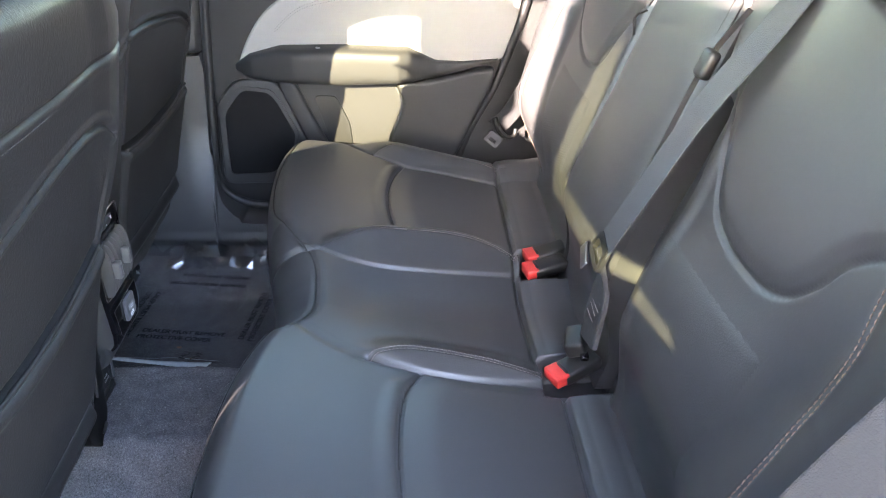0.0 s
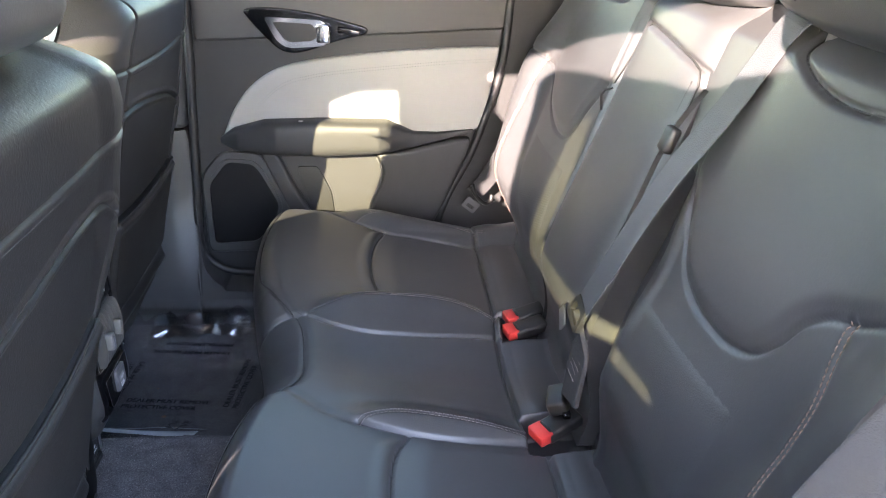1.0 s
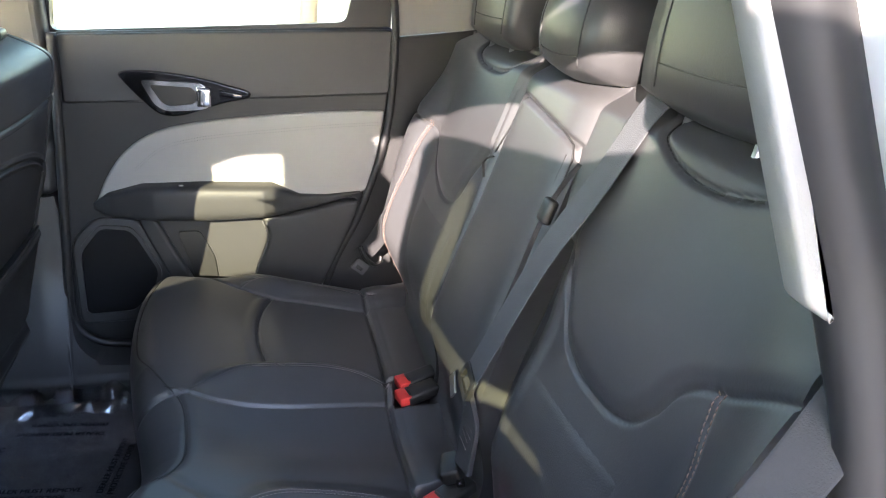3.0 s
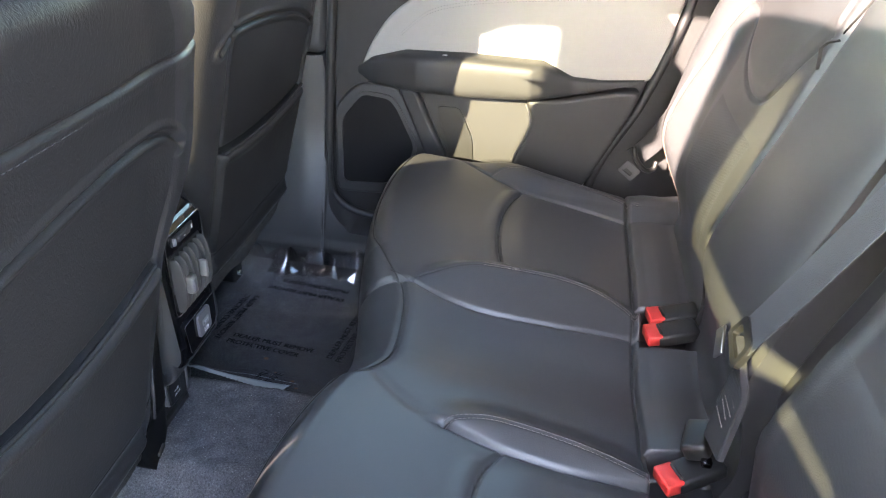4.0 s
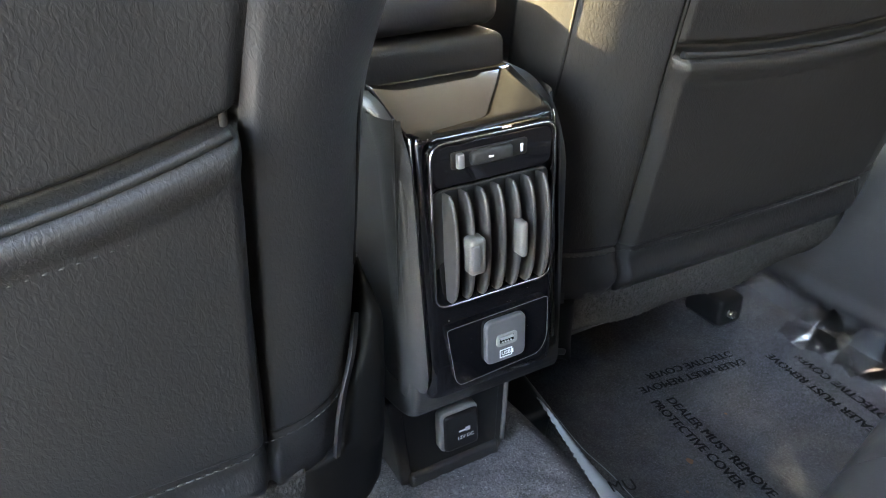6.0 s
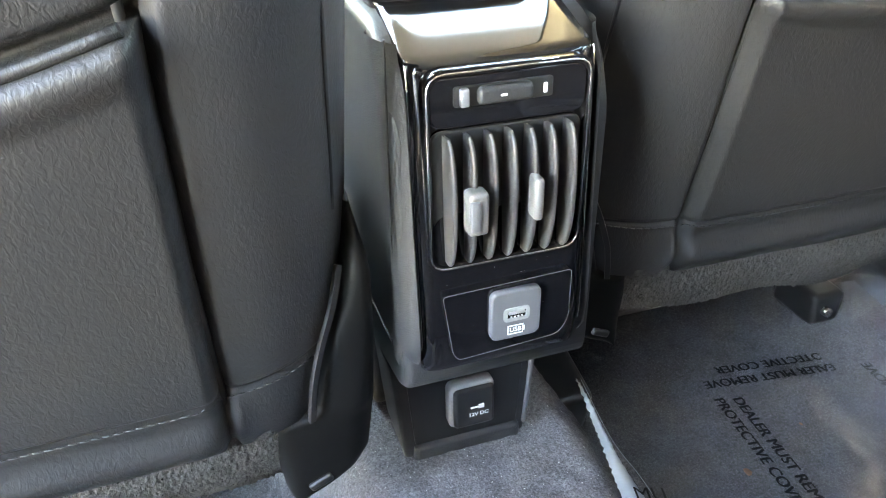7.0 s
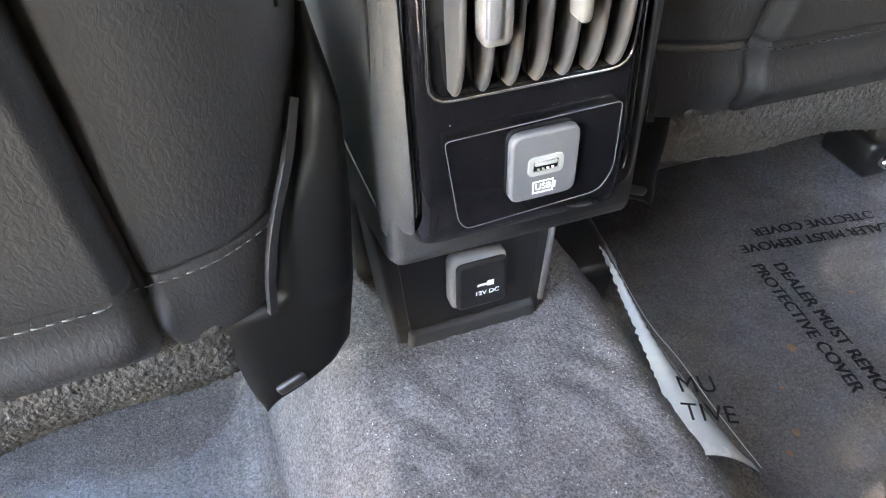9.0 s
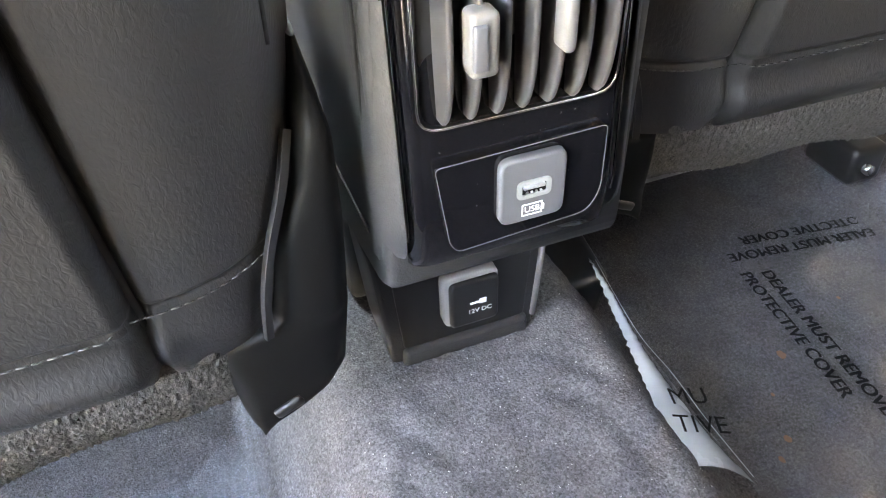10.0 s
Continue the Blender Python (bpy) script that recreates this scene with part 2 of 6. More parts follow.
def tube(points, radius, sides=8, closed=False, bm=None):
    """A round cord along the points."""
    bm = bm or bmesh.new()
    pts = [Vector(p) for p in points]
    n, rings = len(pts), []
    side = None
    for i, p in enumerate(pts):
        a = pts[(i - 1) % n] if closed or i else p
        b = pts[(i + 1) % n] if closed or i < n - 1 else p
        d = (b - a).normalized()
        if side is None:
            side = d.orthogonal().normalized()
        side = (side - d * side.dot(d)).normalized()
        up = d.cross(side)
        r = radius[i] if hasattr(radius, "__len__") else radius
        rings.append([bm.verts.new(p + (side * math.cos(k * math.tau / sides) + up * math.sin(k * math.tau / sides)) * r) for k in range(sides)])
    for i in range(n if closed else n - 1):
        a, b = rings[i], rings[(i + 1) % n]
        for k in range(sides):
            f = bm.faces.new((a[k], a[(k + 1) % sides], b[(k + 1) % sides], b[k]))
            f.smooth = True
    if not closed:
        bm.faces.new(rings[0][::-1])
        bm.faces.new(rings[-1])
    return bm


def ribbon(points, across, width, thick=0.0013, bm=None):
    """A strap along the points; across: one direction, or one for each point."""
    bm = bm or bmesh.new()
    pts = [Vector(p) for p in points]
    rows = []
    for i, p in enumerate(pts):
        d = (pts[min(i + 1, len(pts) - 1)] - pts[max(i - 1, 0)]).normalized()
        s = Vector(across[i] if len(across) == len(pts) and len(across) != 3 or hasattr(across[0], "__len__") else across)
        s = (s - d * s.dot(d)).normalized()
        up = d.cross(s)
        w = width[i] if hasattr(width, "__len__") else width
        rows.append([bm.verts.new(p + s * (a * w / 2) + up * (b * thick / 2)) for a, b in ((-1, -1), (-0.92, -1.6), (0.92, -1.6), (1, -1), (1, 1), (0.92, 1.6), (-0.92, 1.6), (-1, 1))])
    for a, b in zip(rows, rows[1:]):
        for k in range(8):
            f = bm.faces.new((a[k], a[(k + 1) % 8], b[(k + 1) % 8], b[k]))
    bm.faces.new(rows[0][::-1])
    bm.faces.new(rows[-1])
    bmesh.ops.recalc_face_normals(bm, faces=bm.faces[:])
    return bm


def stitches(points, length=0.0042, gap=0.0022, r=0.00065, lift=(0, 0, 0.0006)):
    """Single threads laid end to end along a line."""
    bm = bmesh.new()
    pts = [Vector(p) + Vector(lift) for p in points]
    cum = [0.0]
    for a, b in zip(pts, pts[1:]):
        cum.append(cum[-1] + (b - a).length)

    def at(s):
        s = min(max(s, 0), cum[-1])
        for i in range(len(cum) - 1):
            if s <= cum[i + 1]:
                k = (s - cum[i]) / max(1e-9, cum[i + 1] - cum[i])
                return pts[i].lerp(pts[i + 1], k)
        return pts[-1]
    s = 0.0
    while s + length < cum[-1]:
        a, b = at(s), at(s + length)
        up = Vector(lift).normalized() if Vector(lift).length else Vector((0, 0, 1))
        mid = (a + b) / 2 + up * r * 0.8
        tube([a, mid, b], [r * 0.7, r, r * 0.7], 5, bm=bm)
        s += length + gap
    return bm


def grid_mesh(name, P, mat, wrap=None):
    """A mesh over an array of points (m, n, 3). wrap: an offset by which a skirt and a back close it."""
    m, n = P.shape[:2]
    verts = P.reshape(-1, 3)
    idx = np.arange(m * n).reshape(m, n)
    quads = np.stack([idx[:-1, :-1], idx[1:, :-1], idx[1:, 1:], idx[:-1, 1:]], -1).reshape(-1, 4).tolist()
    if wrap is not None:
        loop = list(idx[0, :]) + list(idx[1:, -1]) + list(idx[-1, -2::-1]) + list(idx[-2:0:-1, 0])
        k, base = len(loop), m * n
        verts = np.vstack([verts, verts[loop], verts[loop] + np.array(wrap)])
        for i in range(k):
            j = (i + 1) % k
            quads.append((base + j, base + i, base + k + i, base + k + j))
        quads.append(tuple(base + k + i for i in range(k)))
    return mesh(name, verts, quads, mat)


def away(A, C, line):
    """The distance of the grid points (A, C) from a line of (a, c)."""
    best = np.full(A.shape, 9.0)
    for (a0, c0), (a1, c1) in zip(line[:-1], line[1:]):
        da, dc = a1 - a0, c1 - c0
        t = np.clip(((A - a0) * da + (C - c0) * dc) / (da * da + dc * dc + 1e-12), 0, 1)
        best = np.minimum(best, np.hypot(A - a0 - t * da, C - c0 - t * dc))
    return best


def inside(A, C, poly):
    """True where the grid points (A, C) lie in the outline."""
    res = np.zeros(A.shape, bool)
    for (a0, c0), (a1, c1) in zip(poly, np.roll(np.array(poly), -1, 0)):
        cross = ((c0 > C) != (c1 > C)) & (A < (a1 - a0) * (C - c0) / (c1 - c0 + 1e-12) + a0)
        res ^= cross
    return res


def bump(d, w):
    """A smooth hump: 1 at 0, 0 from w on."""
    return np.where(np.abs(d) < w, 0.5 + 0.5 * np.cos(np.pi * np.clip(d / w, -1, 1)), 0.0)


def step(x, a, b):
    t = np.clip((x - a) / (b - a), 0, 1)
    return t * t * (3 - 2 * t)


def text(body, size, m, mat, name, parent, depth=0.0002, bold=0.0):
    """Raised lettering in the built-in font."""
    cu = bpy.data.curves.new(name, "FONT")
    cu.body, cu.size, cu.extrude, cu.align_x, cu.align_y = body, size, depth, "CENTER", "CENTER"
    tmp = new(name, cu)
    me = bpy.data.meshes.new_from_object(tmp)
    bpy.data.objects.remove(tmp)
    bpy.data.curves.remove(cu)
    me.materials.clear()
    me.materials.append(mat)
    if bold:
        bm = bmesh.new()
        for k in (-1, 0, 1):
            me.transform(Matrix.Translation((bold, bold * 0.4 * k, 0.00003)))
            bm.from_mesh(me)
        bm.to_mesh(me)
        bm.free()
    me.transform(m)
    return part(name, me, mat, parent)


SIDE = Matrix(((1, 0, 0, 0), (0, 0, -1, 0), (0, 1, 0, 0), (0, 0, 0, 1)))   # (u, v, w) -> (x, -w, z): faces the left of the car


def door_at(y):
    return Matrix.Translation((0, y, 0)) @ SIDE


REAR = Matrix(((0, 0, 1, 0), (1, 0, 0, 0), (0, 1, 0, 0), (0, 0, 0, 1)))    # (u, v, w) -> (w, u, v): faces the rear of the car


def rear_at(x):
    return Matrix.Translation((x, 0, 0)) @ REAR


# ---- the car's shell ----
def floor_height(X, Y):
    a = np.abs(Y)
    z = 0.118 * step(a, 0.185, 0.080)
    z = z + 0.05 * step(a, 0.44, 0.60)
    z = z + 0.02 * step(X, -0.15, -0.6) + 0.006 * np.sin(X * 9 + 1) * step(a, 0.2, 0.1)
    z = z + 0.16 * step(X, -0.62, -0.95)
    return z


single("underbody", rbox((2.9, 1.40, 0.04), (0.22, 0, -0.06), 0.01), PLASTIC_DARK, "dark underside of the car floor", "car body", kind="structure")
gx, gy = np.linspace(-0.98, 0.52, 300), np.linspace(-0.70, 0.70, 280)
GX, GY = np.meshgrid(gx, gy, indexing="ij")
rough_pile = np.random.default_rng(2).normal(0, 0.0006, GX.shape)
rough_pile += 0.0022 * np.sin(GX * 71 + 2 * np.sin(GY * 53)) * np.sin(GY * 83 + 1.7 * np.sin(GX * 47)) * step(np.abs(GY), 0.30, 0.15) * step(GX, 0.0, 0.06)
floor = single("floor", grid_mesh("floor", np.stack([GX, GY, floor_height(GX, GY) + rough_pile], -1), CARPET), CARPET,
               "charcoal carpeted car floor with a raised tunnel", "floor", kind="structure")

# outside ground and distance
gr = bmesh.new()
bmesh.ops.create_grid(gr, x_segments=60, y_segments=60, size=300)
for v in gr.verts:
    d = v.co.xy.length
    v.co.z = -0.40 + (0.04 * noise.noise(v.co * 0.05) * min(1, d / 30) * 8 if d > 14 else 0)
single("ground", gr, ASPHALT, "pale worn concrete car park", "ground", kind="structure")
gb = slab([(-60, 7), (60, 7), (60, 90), (-60, 90)], 0.05, Matrix.Translation((0, 0, -0.33)), 0)
single("verge", gb, DRY_GRASS, "dry sunlit grass verge beyond the car", "verge", kind="structure")


def wall(name, outline, y, depth, mat, label):
    return single(name, slab(outline, depth, door_at(y), 0.004), mat, label, "car body", kind="structure")


def frame_with_hole(name, outer, inner, y, depth, mat, label):
    return single(name, ring(outer, inner, depth, door_at(y)), mat, label, "car body", kind="structure")


def rounded(corners, r, n=5):
    """An outline with its corners rounded by r."""
    out, k = [], len(corners)
    for i in range(k):
        p, a, b = (Vector(corners[j % k]) for j in (i, i - 1, i + 1))
        rr = r[i] if hasattr(r, "__len__") else r
        u, w = (a - p), (b - p)
        rr = min(rr, u.length * 0.45, w.length * 0.45)
        s, e = p + u.normalized() * rr, p + w.normalized() * rr
        for t in np.linspace(0, 1, n):
            out.append(tuple(s * (1 - t) ** 2 + p * 2 * t * (1 - t) + e * t * t))
    return out


# right side of the body: sheet metal outside the trim, with window openings
win_rear_r = rounded([(0.07, 0.845), (0.665, 0.885), (0.685, 0.97), (0.60, 1.17), (0.10, 1.19)], 0.02)
win_front_r = rounded([(-0.98, 0.83), (-0.10, 0.842), (-0.10, 1.19), (-0.42, 1.185), (-0.90, 0.90)], 0.02)
wall("body_side_right", [(-1.15, -0.15), (1.6, -0.15), (1.6, 0.84), (-1.15, 0.80)], 0.745, 0.012, PAINT, "white painted outer side of the car")
for nm, out, hole in (("front_window_frame", [(-1.10, 0.79), (-0.03, 0.80), (-0.03, 1.24), (-0.42, 1.24), (-1.05, 0.84)], win_front_r),
                      ("rear_window_frame", [(-0.028, 0.80), (0.765, 0.80), (0.765, 1.0), (0.70, 1.24), (-0.028, 1.24)], win_rear_r)):
    frame_with_hole(nm, rounded(out, 0.01), hole, 0.715, 0.03, PLASTIC_DARK, "black door window frame")
for nm, hole in (("window_1", win_rear_r), ("window_2", win_front_r)):
    g = single(nm, slab(hole, 0.004, door_at(0.735), 0), GLASS_CLEAR, "faintly green car side window glass", "window", kind="structure")
    g.visible_shadow = False

# roof, windscreen pillars, dash and tail
single("ceiling", rbox((2.12, 1.26, 0.05), (0.535, 0, 1.255), 0.02), HEADLINER, "light grey cloth headliner", "ceiling", kind="structure")
for sy in (-1, 1):
    single("trim", tube([(-1.05, sy * 0.70, 0.80), (-0.75, sy * 0.68, 0.98), (-0.38, sy * 0.62, 1.20)], 0.04), TRIM_GREY, "light grey windscreen pillar trim", "trim", kind="structure")
    single("trim", tube([(-0.38, sy * 0.635, 1.245), (0.0, sy * 0.64, 1.285), (0.3, sy * 0.645, 1.305), (0.8, sy * 0.645, 1.29), (1.5, sy * 0.60, 1.20)], 0.045), HEADLINER, "light grey roof rail trim", "trim", kind="structure")
single("trim", tube([(0.03, -0.66, 1.262), (0.25, -0.655, 1.272), (0.37, -0.655, 1.240), (0.49, -0.655, 1.203), (0.61, -0.655, 1.196), (0.72, -0.655, 1.19)], 0.035, 12), RUBBER, "black seal round the door opening", "seal", kind="structure")
dash = thing("dashboard", "black dashboard under the windscreen", "dashboard")
prof = rounded([(-1.12, 0.20), (-0.85, 0.25), (-0.72, 0.55), (-0.74, 0.70), (-0.84, 0.78), (-1.12, 0.80)], 0.04)
part("body", slab(prof, 1.40, Matrix.Translation((0, -0.70, 0)) @ SIDE, 0.0), PLASTIC, dash)
single("wall_front", rbox((0.04, 1.46, 0.95), (-1.14, 0, 0.33), 0.01), PLASTIC_DARK, "dark bulkhead of the car", "wall", kind="structure")
screen = mesh("windscreen", [(-1.12, -0.68, 0.81), (-1.12, 0.68, 0.81), (-0.52, 0.58, 1.235), (-0.52, -0.58, 1.235)], [(0, 1, 2, 3)], GLASS_CLEAR)
ws = single("windscreen", screen, GLASS_CLEAR, "clear windscreen glass", "windscreen", kind="structure")
ws.visible_shadow = False
wall("body_side_right", [(0.99, 0.83), (1.6, 0.83), (1.5, 1.24), (0.99, 1.24)], 0.742, 0.02, PAINT, "white rear corner of the car")

# tail: trim round the rear glass
tail = thing("tailgate_trim", "dark grey tailgate trim behind the rear seats", "tailgate")
part("panel", rbox((0.05, 1.36, 0.95), (1.55, 0, 0.42), 0.02), PLASTIC_SOFT, tail)
for sy in (-1, 1):
    part("pillar", rbox((0.06, 0.16, 0.36), (1.50, sy * 0.58, 1.06), 0.02), TRIM_GREY, tail, "light grey pillar trim")
part("header", rbox((0.06, 1.2, 0.06), (1.46, 0, 1.21), 0.02), PLASTIC_SOFT, tail)
part("glass", rbox((0.006, 1.04, 0.32), (1.535, 0, 1.04), 0.001, 1), GLASS_TAIL, tail, "dark privacy glass").visible_shadow = False
single("floor", rbox((0.62, 1.2, 0.03), (1.24, 0, 0.34), 0.005), CARPET, "charcoal carpeted load floor behind the seats", "floor", kind="structure")
for sy in (-1, 1):
    single("trim", slab([(0.95, 0.10), (1.58, 0.10), (1.58, 0.90), (0.95, 0.88)], 0.02, Matrix.Translation((0, sy * 0.67, 0)) @ (SIDE if sy > 0 else pose(0, 0, 0, 0, 0, 180) @ SIDE @ Matrix.Diagonal((-1, 1, 1, 1))), 0.004),
           PLASTIC_SOFT, "charcoal load-bay side trim", "trim", kind="structure")

# left side: front door closed, sill, pillar
wall("body_side_left", [(-1.15, -0.15), (-0.02, -0.15), (-0.02, 0.785), (-1.15, 0.77)], -0.735, 0.03, PAINT, "white painted outer side of the car")
win_front_l = rounded([(-0.98, 0.79), (-0.50, 0.795), (-0.395, 0.822), (-0.335, 0.875), (-0.28, 0.90), (-0.155, 0.915), (-0.155, 1.205), (-0.26, 1.20), (-0.36, 1.16), (-0.48, 1.12), (-0.90, 0.90)], 0.012)
frame_with_hole("front_window_frame", rounded([(-1.10, 0.76), (0.02, 0.77), (0.02, 1.30), (-0.42, 1.28), (-1.05, 0.84)], 0.01), win_front_l, -0.70, 0.03, PLASTIC_DARK, "black door window frame")
single("window_4", slab(win_front_l, 0.004, door_at(-0.712), 0), GLASS_CLEAR, "faintly green car side window glass", "window", kind="structure")
single("sill", rbox((1.0, 0.10, 0.20), (0.35, -0.72, 0.0), 0.03), PAINT, "white painted door sill", "sill", kind="structure")


# ---- rear bench: cushion ----
# (y, x) of the foremost edge and of the welt that runs behind it
NOSE = [(-0.70, 0.33), (-0.66, 0.30), (-0.58, 0.275), (-0.46, 0.256), (-0.34, 0.250), (-0.23, 0.252), (-0.156, 0.261), (-0.107, 0.273), (-0.061, 0.286), (0.004, 0.291),
        (0.092, 0.275), (0.186, 0.253), (0.353, 0.223), (0.497, 0.213), (0.60, 0.222), (0.672, 0.246), (0.70, 0.27)]
WELT = [(-0.66, 0.325), (-0.50, 0.282), (-0.38, 0.268), (-0.30, 0.265), (-0.22, 0.272), (-0.15, 0.288), (-0.108, 0.304), (-0.088, 0.326), (-0.066, 0.348), (-0.032, 0.360),
        (0.03, 0.357), (0.08, 0.350), (0.115, 0.338), (0.15, 0.317), (0.24, 0.267), (0.31, 0.247), (0.41, 0.240), (0.52, 0.250), (0.60, 0.268), (0.67, 0.31)]


def sp(line, per=8):
    return [tuple(p) for p in spline(line, per)]


def nose_x(y):
    return np.interp(y, *np.array(sp(NOSE, 6)).T)


def welt_x(y):
    return np.interp(y, *np.array(sp(WELT, 6)).T)


def nose_r(y):
    """How deep the front edge is rounded."""
    return np.maximum(0.052, welt_x(y) - nose_x(y) + 0.018)


# lines of the upholstery, as (x, y); the two seats differ, as the bench is split unevenly
OUT_LOW_R = sp([(0.335, 0.606), (0.375, 0.576), (0.424, 0.537), (0.496, 0.497), (0.584, 0.478), (0.690, 0.463)])
OUT_TOP_R = sp([(0.424, 0.537), (0.440, 0.556), (0.470, 0.564), (0.51, 0.560), (0.569, 0.548), (0.64, 0.528), (0.712, 0.503)])
ARC_R = sp([(0.490, 0.499), (0.474, 0.45), (0.464, 0.39), (0.462, 0.33), (0.468, 0.265), (0.481, 0.215), (0.503, 0.178)])
IN_TOP_R = sp([(0.352, 0.125), (0.366, 0.140), (0.385, 0.151), (0.415, 0.163), (0.46, 0.171), (0.52, 0.178), (0.581, 0.180), (0.645, 0.168), (0.690, 0.138)])
IN_LOW_R = sp([(0.352, 0.125), (0.38, 0.110), (0.409, 0.099), (0.46, 0.091), (0.542, 0.096), (0.643, 0.108), (0.690, 0.112)])
TIP_R = sp([(0.313, 0.148), (0.33, 0.137), (0.352, 0.125)])
OUT_LOW_L = sp([(0.38, -0.585), (0.45, -0.542), (0.53, -0.508), (0.60, -0.492), (0.712, -0.478)])
OUT_TOP_L = sp([(0.45, -0.542), (0.475, -0.562), (0.52, -0.566), (0.60, -0.552), (0.712, -0.520)])
ARC_L = sp([(0.524, -0.512), (0.506, -0.455), (0.495, -0.385), (0.490, -0.318), (0.492, -0.250), (0.500, -0.205), (0.518, -0.172)])
IN_TOP_L = sp([(0.446, -0.150), (0.462, -0.143), (0.488, -0.138), (0.521, -0.137), (0.574, -0.141), (0.640, -0.150), (0.690, -0.160)])
IN_LOW_L = sp([(0.446, -0.150), (0.478, -0.160), (0.525, -0.170), (0.590, -0.175), (0.650, -0.172), (0.700, -0.168)])
TIP_L = sp([(0.350, -0.086), (0.375, -0.108), (0.405, -0.130), (0.446, -0.150)])
ROLL_R, ROLL_MID, ROLL_L = ([(x, y) for y in np.linspace(a, b, 30)] for x, a, b in ((0.690, 0.200, 0.60), (0.683, -0.108, 0.098), (0.712, -0.60, -0.190)))


def along(line, X):
    """y of a line at X."""
    q = np.array(line)
    return np.interp(X, q[:, 0], q[:, 1])


def cushion_top(X, Y):
    t = np.clip((X - 0.29) / 0.47, 0, 1)
    a = np.abs(Y)
    z = 0.348 - 0.066 * t ** 1.2
    z = z + 0.010 * np.cos(np.clip((a - 0.33) / 0.30, -1, 1) * math.pi / 2) * (1 - 0.5 * t)
    z = z - 0.05 * step(a, 0.58, 0.68)
    z = z - 0.010 * bump(Y - 0.015, 0.11) * step(X, 0.36, 0.44)
    # stitched ridges between the seats: steep towards the low seam, gently falling behind the stitching
    for top, low, sgn, x0, h in ((IN_TOP_R, IN_LOW_R, 1, 0.345, 0.026), (IN_TOP_L, IN_LOW_L, 1, 0.40, 0.016)):
        c, lo = along(top, X), along(low, X)
        w = np.maximum(c - lo, 0.012)
        rise = h * step(X, x0, x0 + 0.11) * (1 - 0.3 * step(X, 0.6, 0.7)) * step(X, 0.72, 0.69)
        k = (Y - lo) / w
        k1 = np.clip(k, 0, 1)
        face = np.where(k < 0, 0, np.where(k < 1, 1.25 * k1 - 0.25 * k1 ** 4, bump(Y - c, 0.05)))
        z = z + rise * face
    for low, sgn in ((OUT_LOW_R, 1), (OUT_LOW_L, -1)):
        o = along(low, X) * sgn
        k = Y * sgn - o
        z = z + 0.024 * np.where(k < 0, 0, np.where(k < 0.056, 1.25 * np.clip(k / 0.056, 0, 1) - 0.25 * np.clip(k / 0.056, 0, 1) ** 4, bump(k - 0.056, 0.09))) * step(X, 0.36, 0.50)
    for arc in (ARC_R, ARC_L):
        d = away(X, Y, arc)
        back = X > np.interp(Y * (1 if arc is ARC_R else -1), [p[1] * (1 if arc is ARC_R else -1) for p in arc[::-1]], [p[0] for p in arc[::-1]])
        z = z - 0.0045 * bump(d, 0.005) + np.where(back, -0.002 + 0.005 * step(d, 0, 0.05), 0.0035 * bump(d - 0.012, 0.02)) * step(np.abs(Y - (0.34 if arc is ARC_R else -0.34)), 0.165, 0.14)
    for ln, depth, w in ((IN_TOP_R, 0.0016, 0.0035), (IN_TOP_L, 0.0016, 0.0035), (OUT_TOP_R, 0.0016, 0.0035), (OUT_TOP_L, 0.0016, 0.0035), (TIP_R, 0.004, 0.006), (TIP_L, 0.0022, 0.012),
                         (IN_LOW_R, 0.0055, 0.0055), (IN_LOW_L, 0.0055, 0.0055), (OUT_LOW_R, 0.0045, 0.005), (OUT_LOW_L, 0.0045, 0.005)):
        z = z - depth * bump(away(X, Y, ln), w)
    # the roll along the back edge
    x_roll = np.where(Y > 0.15, 0.690, np.where(Y > -0.15, 0.683, 0.712))
    q = X - x_roll
    z = z + np.where(q > 0, 0.014 * np.sin(np.clip(q / 0.09, 0, 0.5) * math.pi) ** 0.6 + 0.16 * np.clip(q - 0.02, 0, None), 0)
    z = z - 0.007 * bump(q, 0.006)
    # wells for the buckles
    z = z - 0.060 * step(np.maximum(np.abs(X - 0.738) / 0.044, np.abs(Y - 0.142) / 0.046), 1.06, 0.92)
    z = z - 0.050 * step(np.maximum(np.abs(X - 0.738) / 0.050, np.abs(Y + 0.150) / 0.040), 1.06, 0.90)
    # slight sag and puckers of the hide
    z = z + 0.0010 * np.sin(X * 19 + 3 * Y) * np.sin(Y * 15 + 1.3)
    return z


def cushion_z(X, Y):
    """The height of the upholstery, the rounded front included."""
    X, Y = np.asarray(X, float), np.asarray(Y, float)
    nose, r = nose_x(Y), nose_r(Y)
    zt = cushion_top(nose + r, Y)
    q = np.arccos(np.clip(1 - (X - nose) / r, 0, 1))
    return np.where(X < nose + r, 0.255 + (zt - 0.255) * np.sin(q), cushion_top(X, Y))


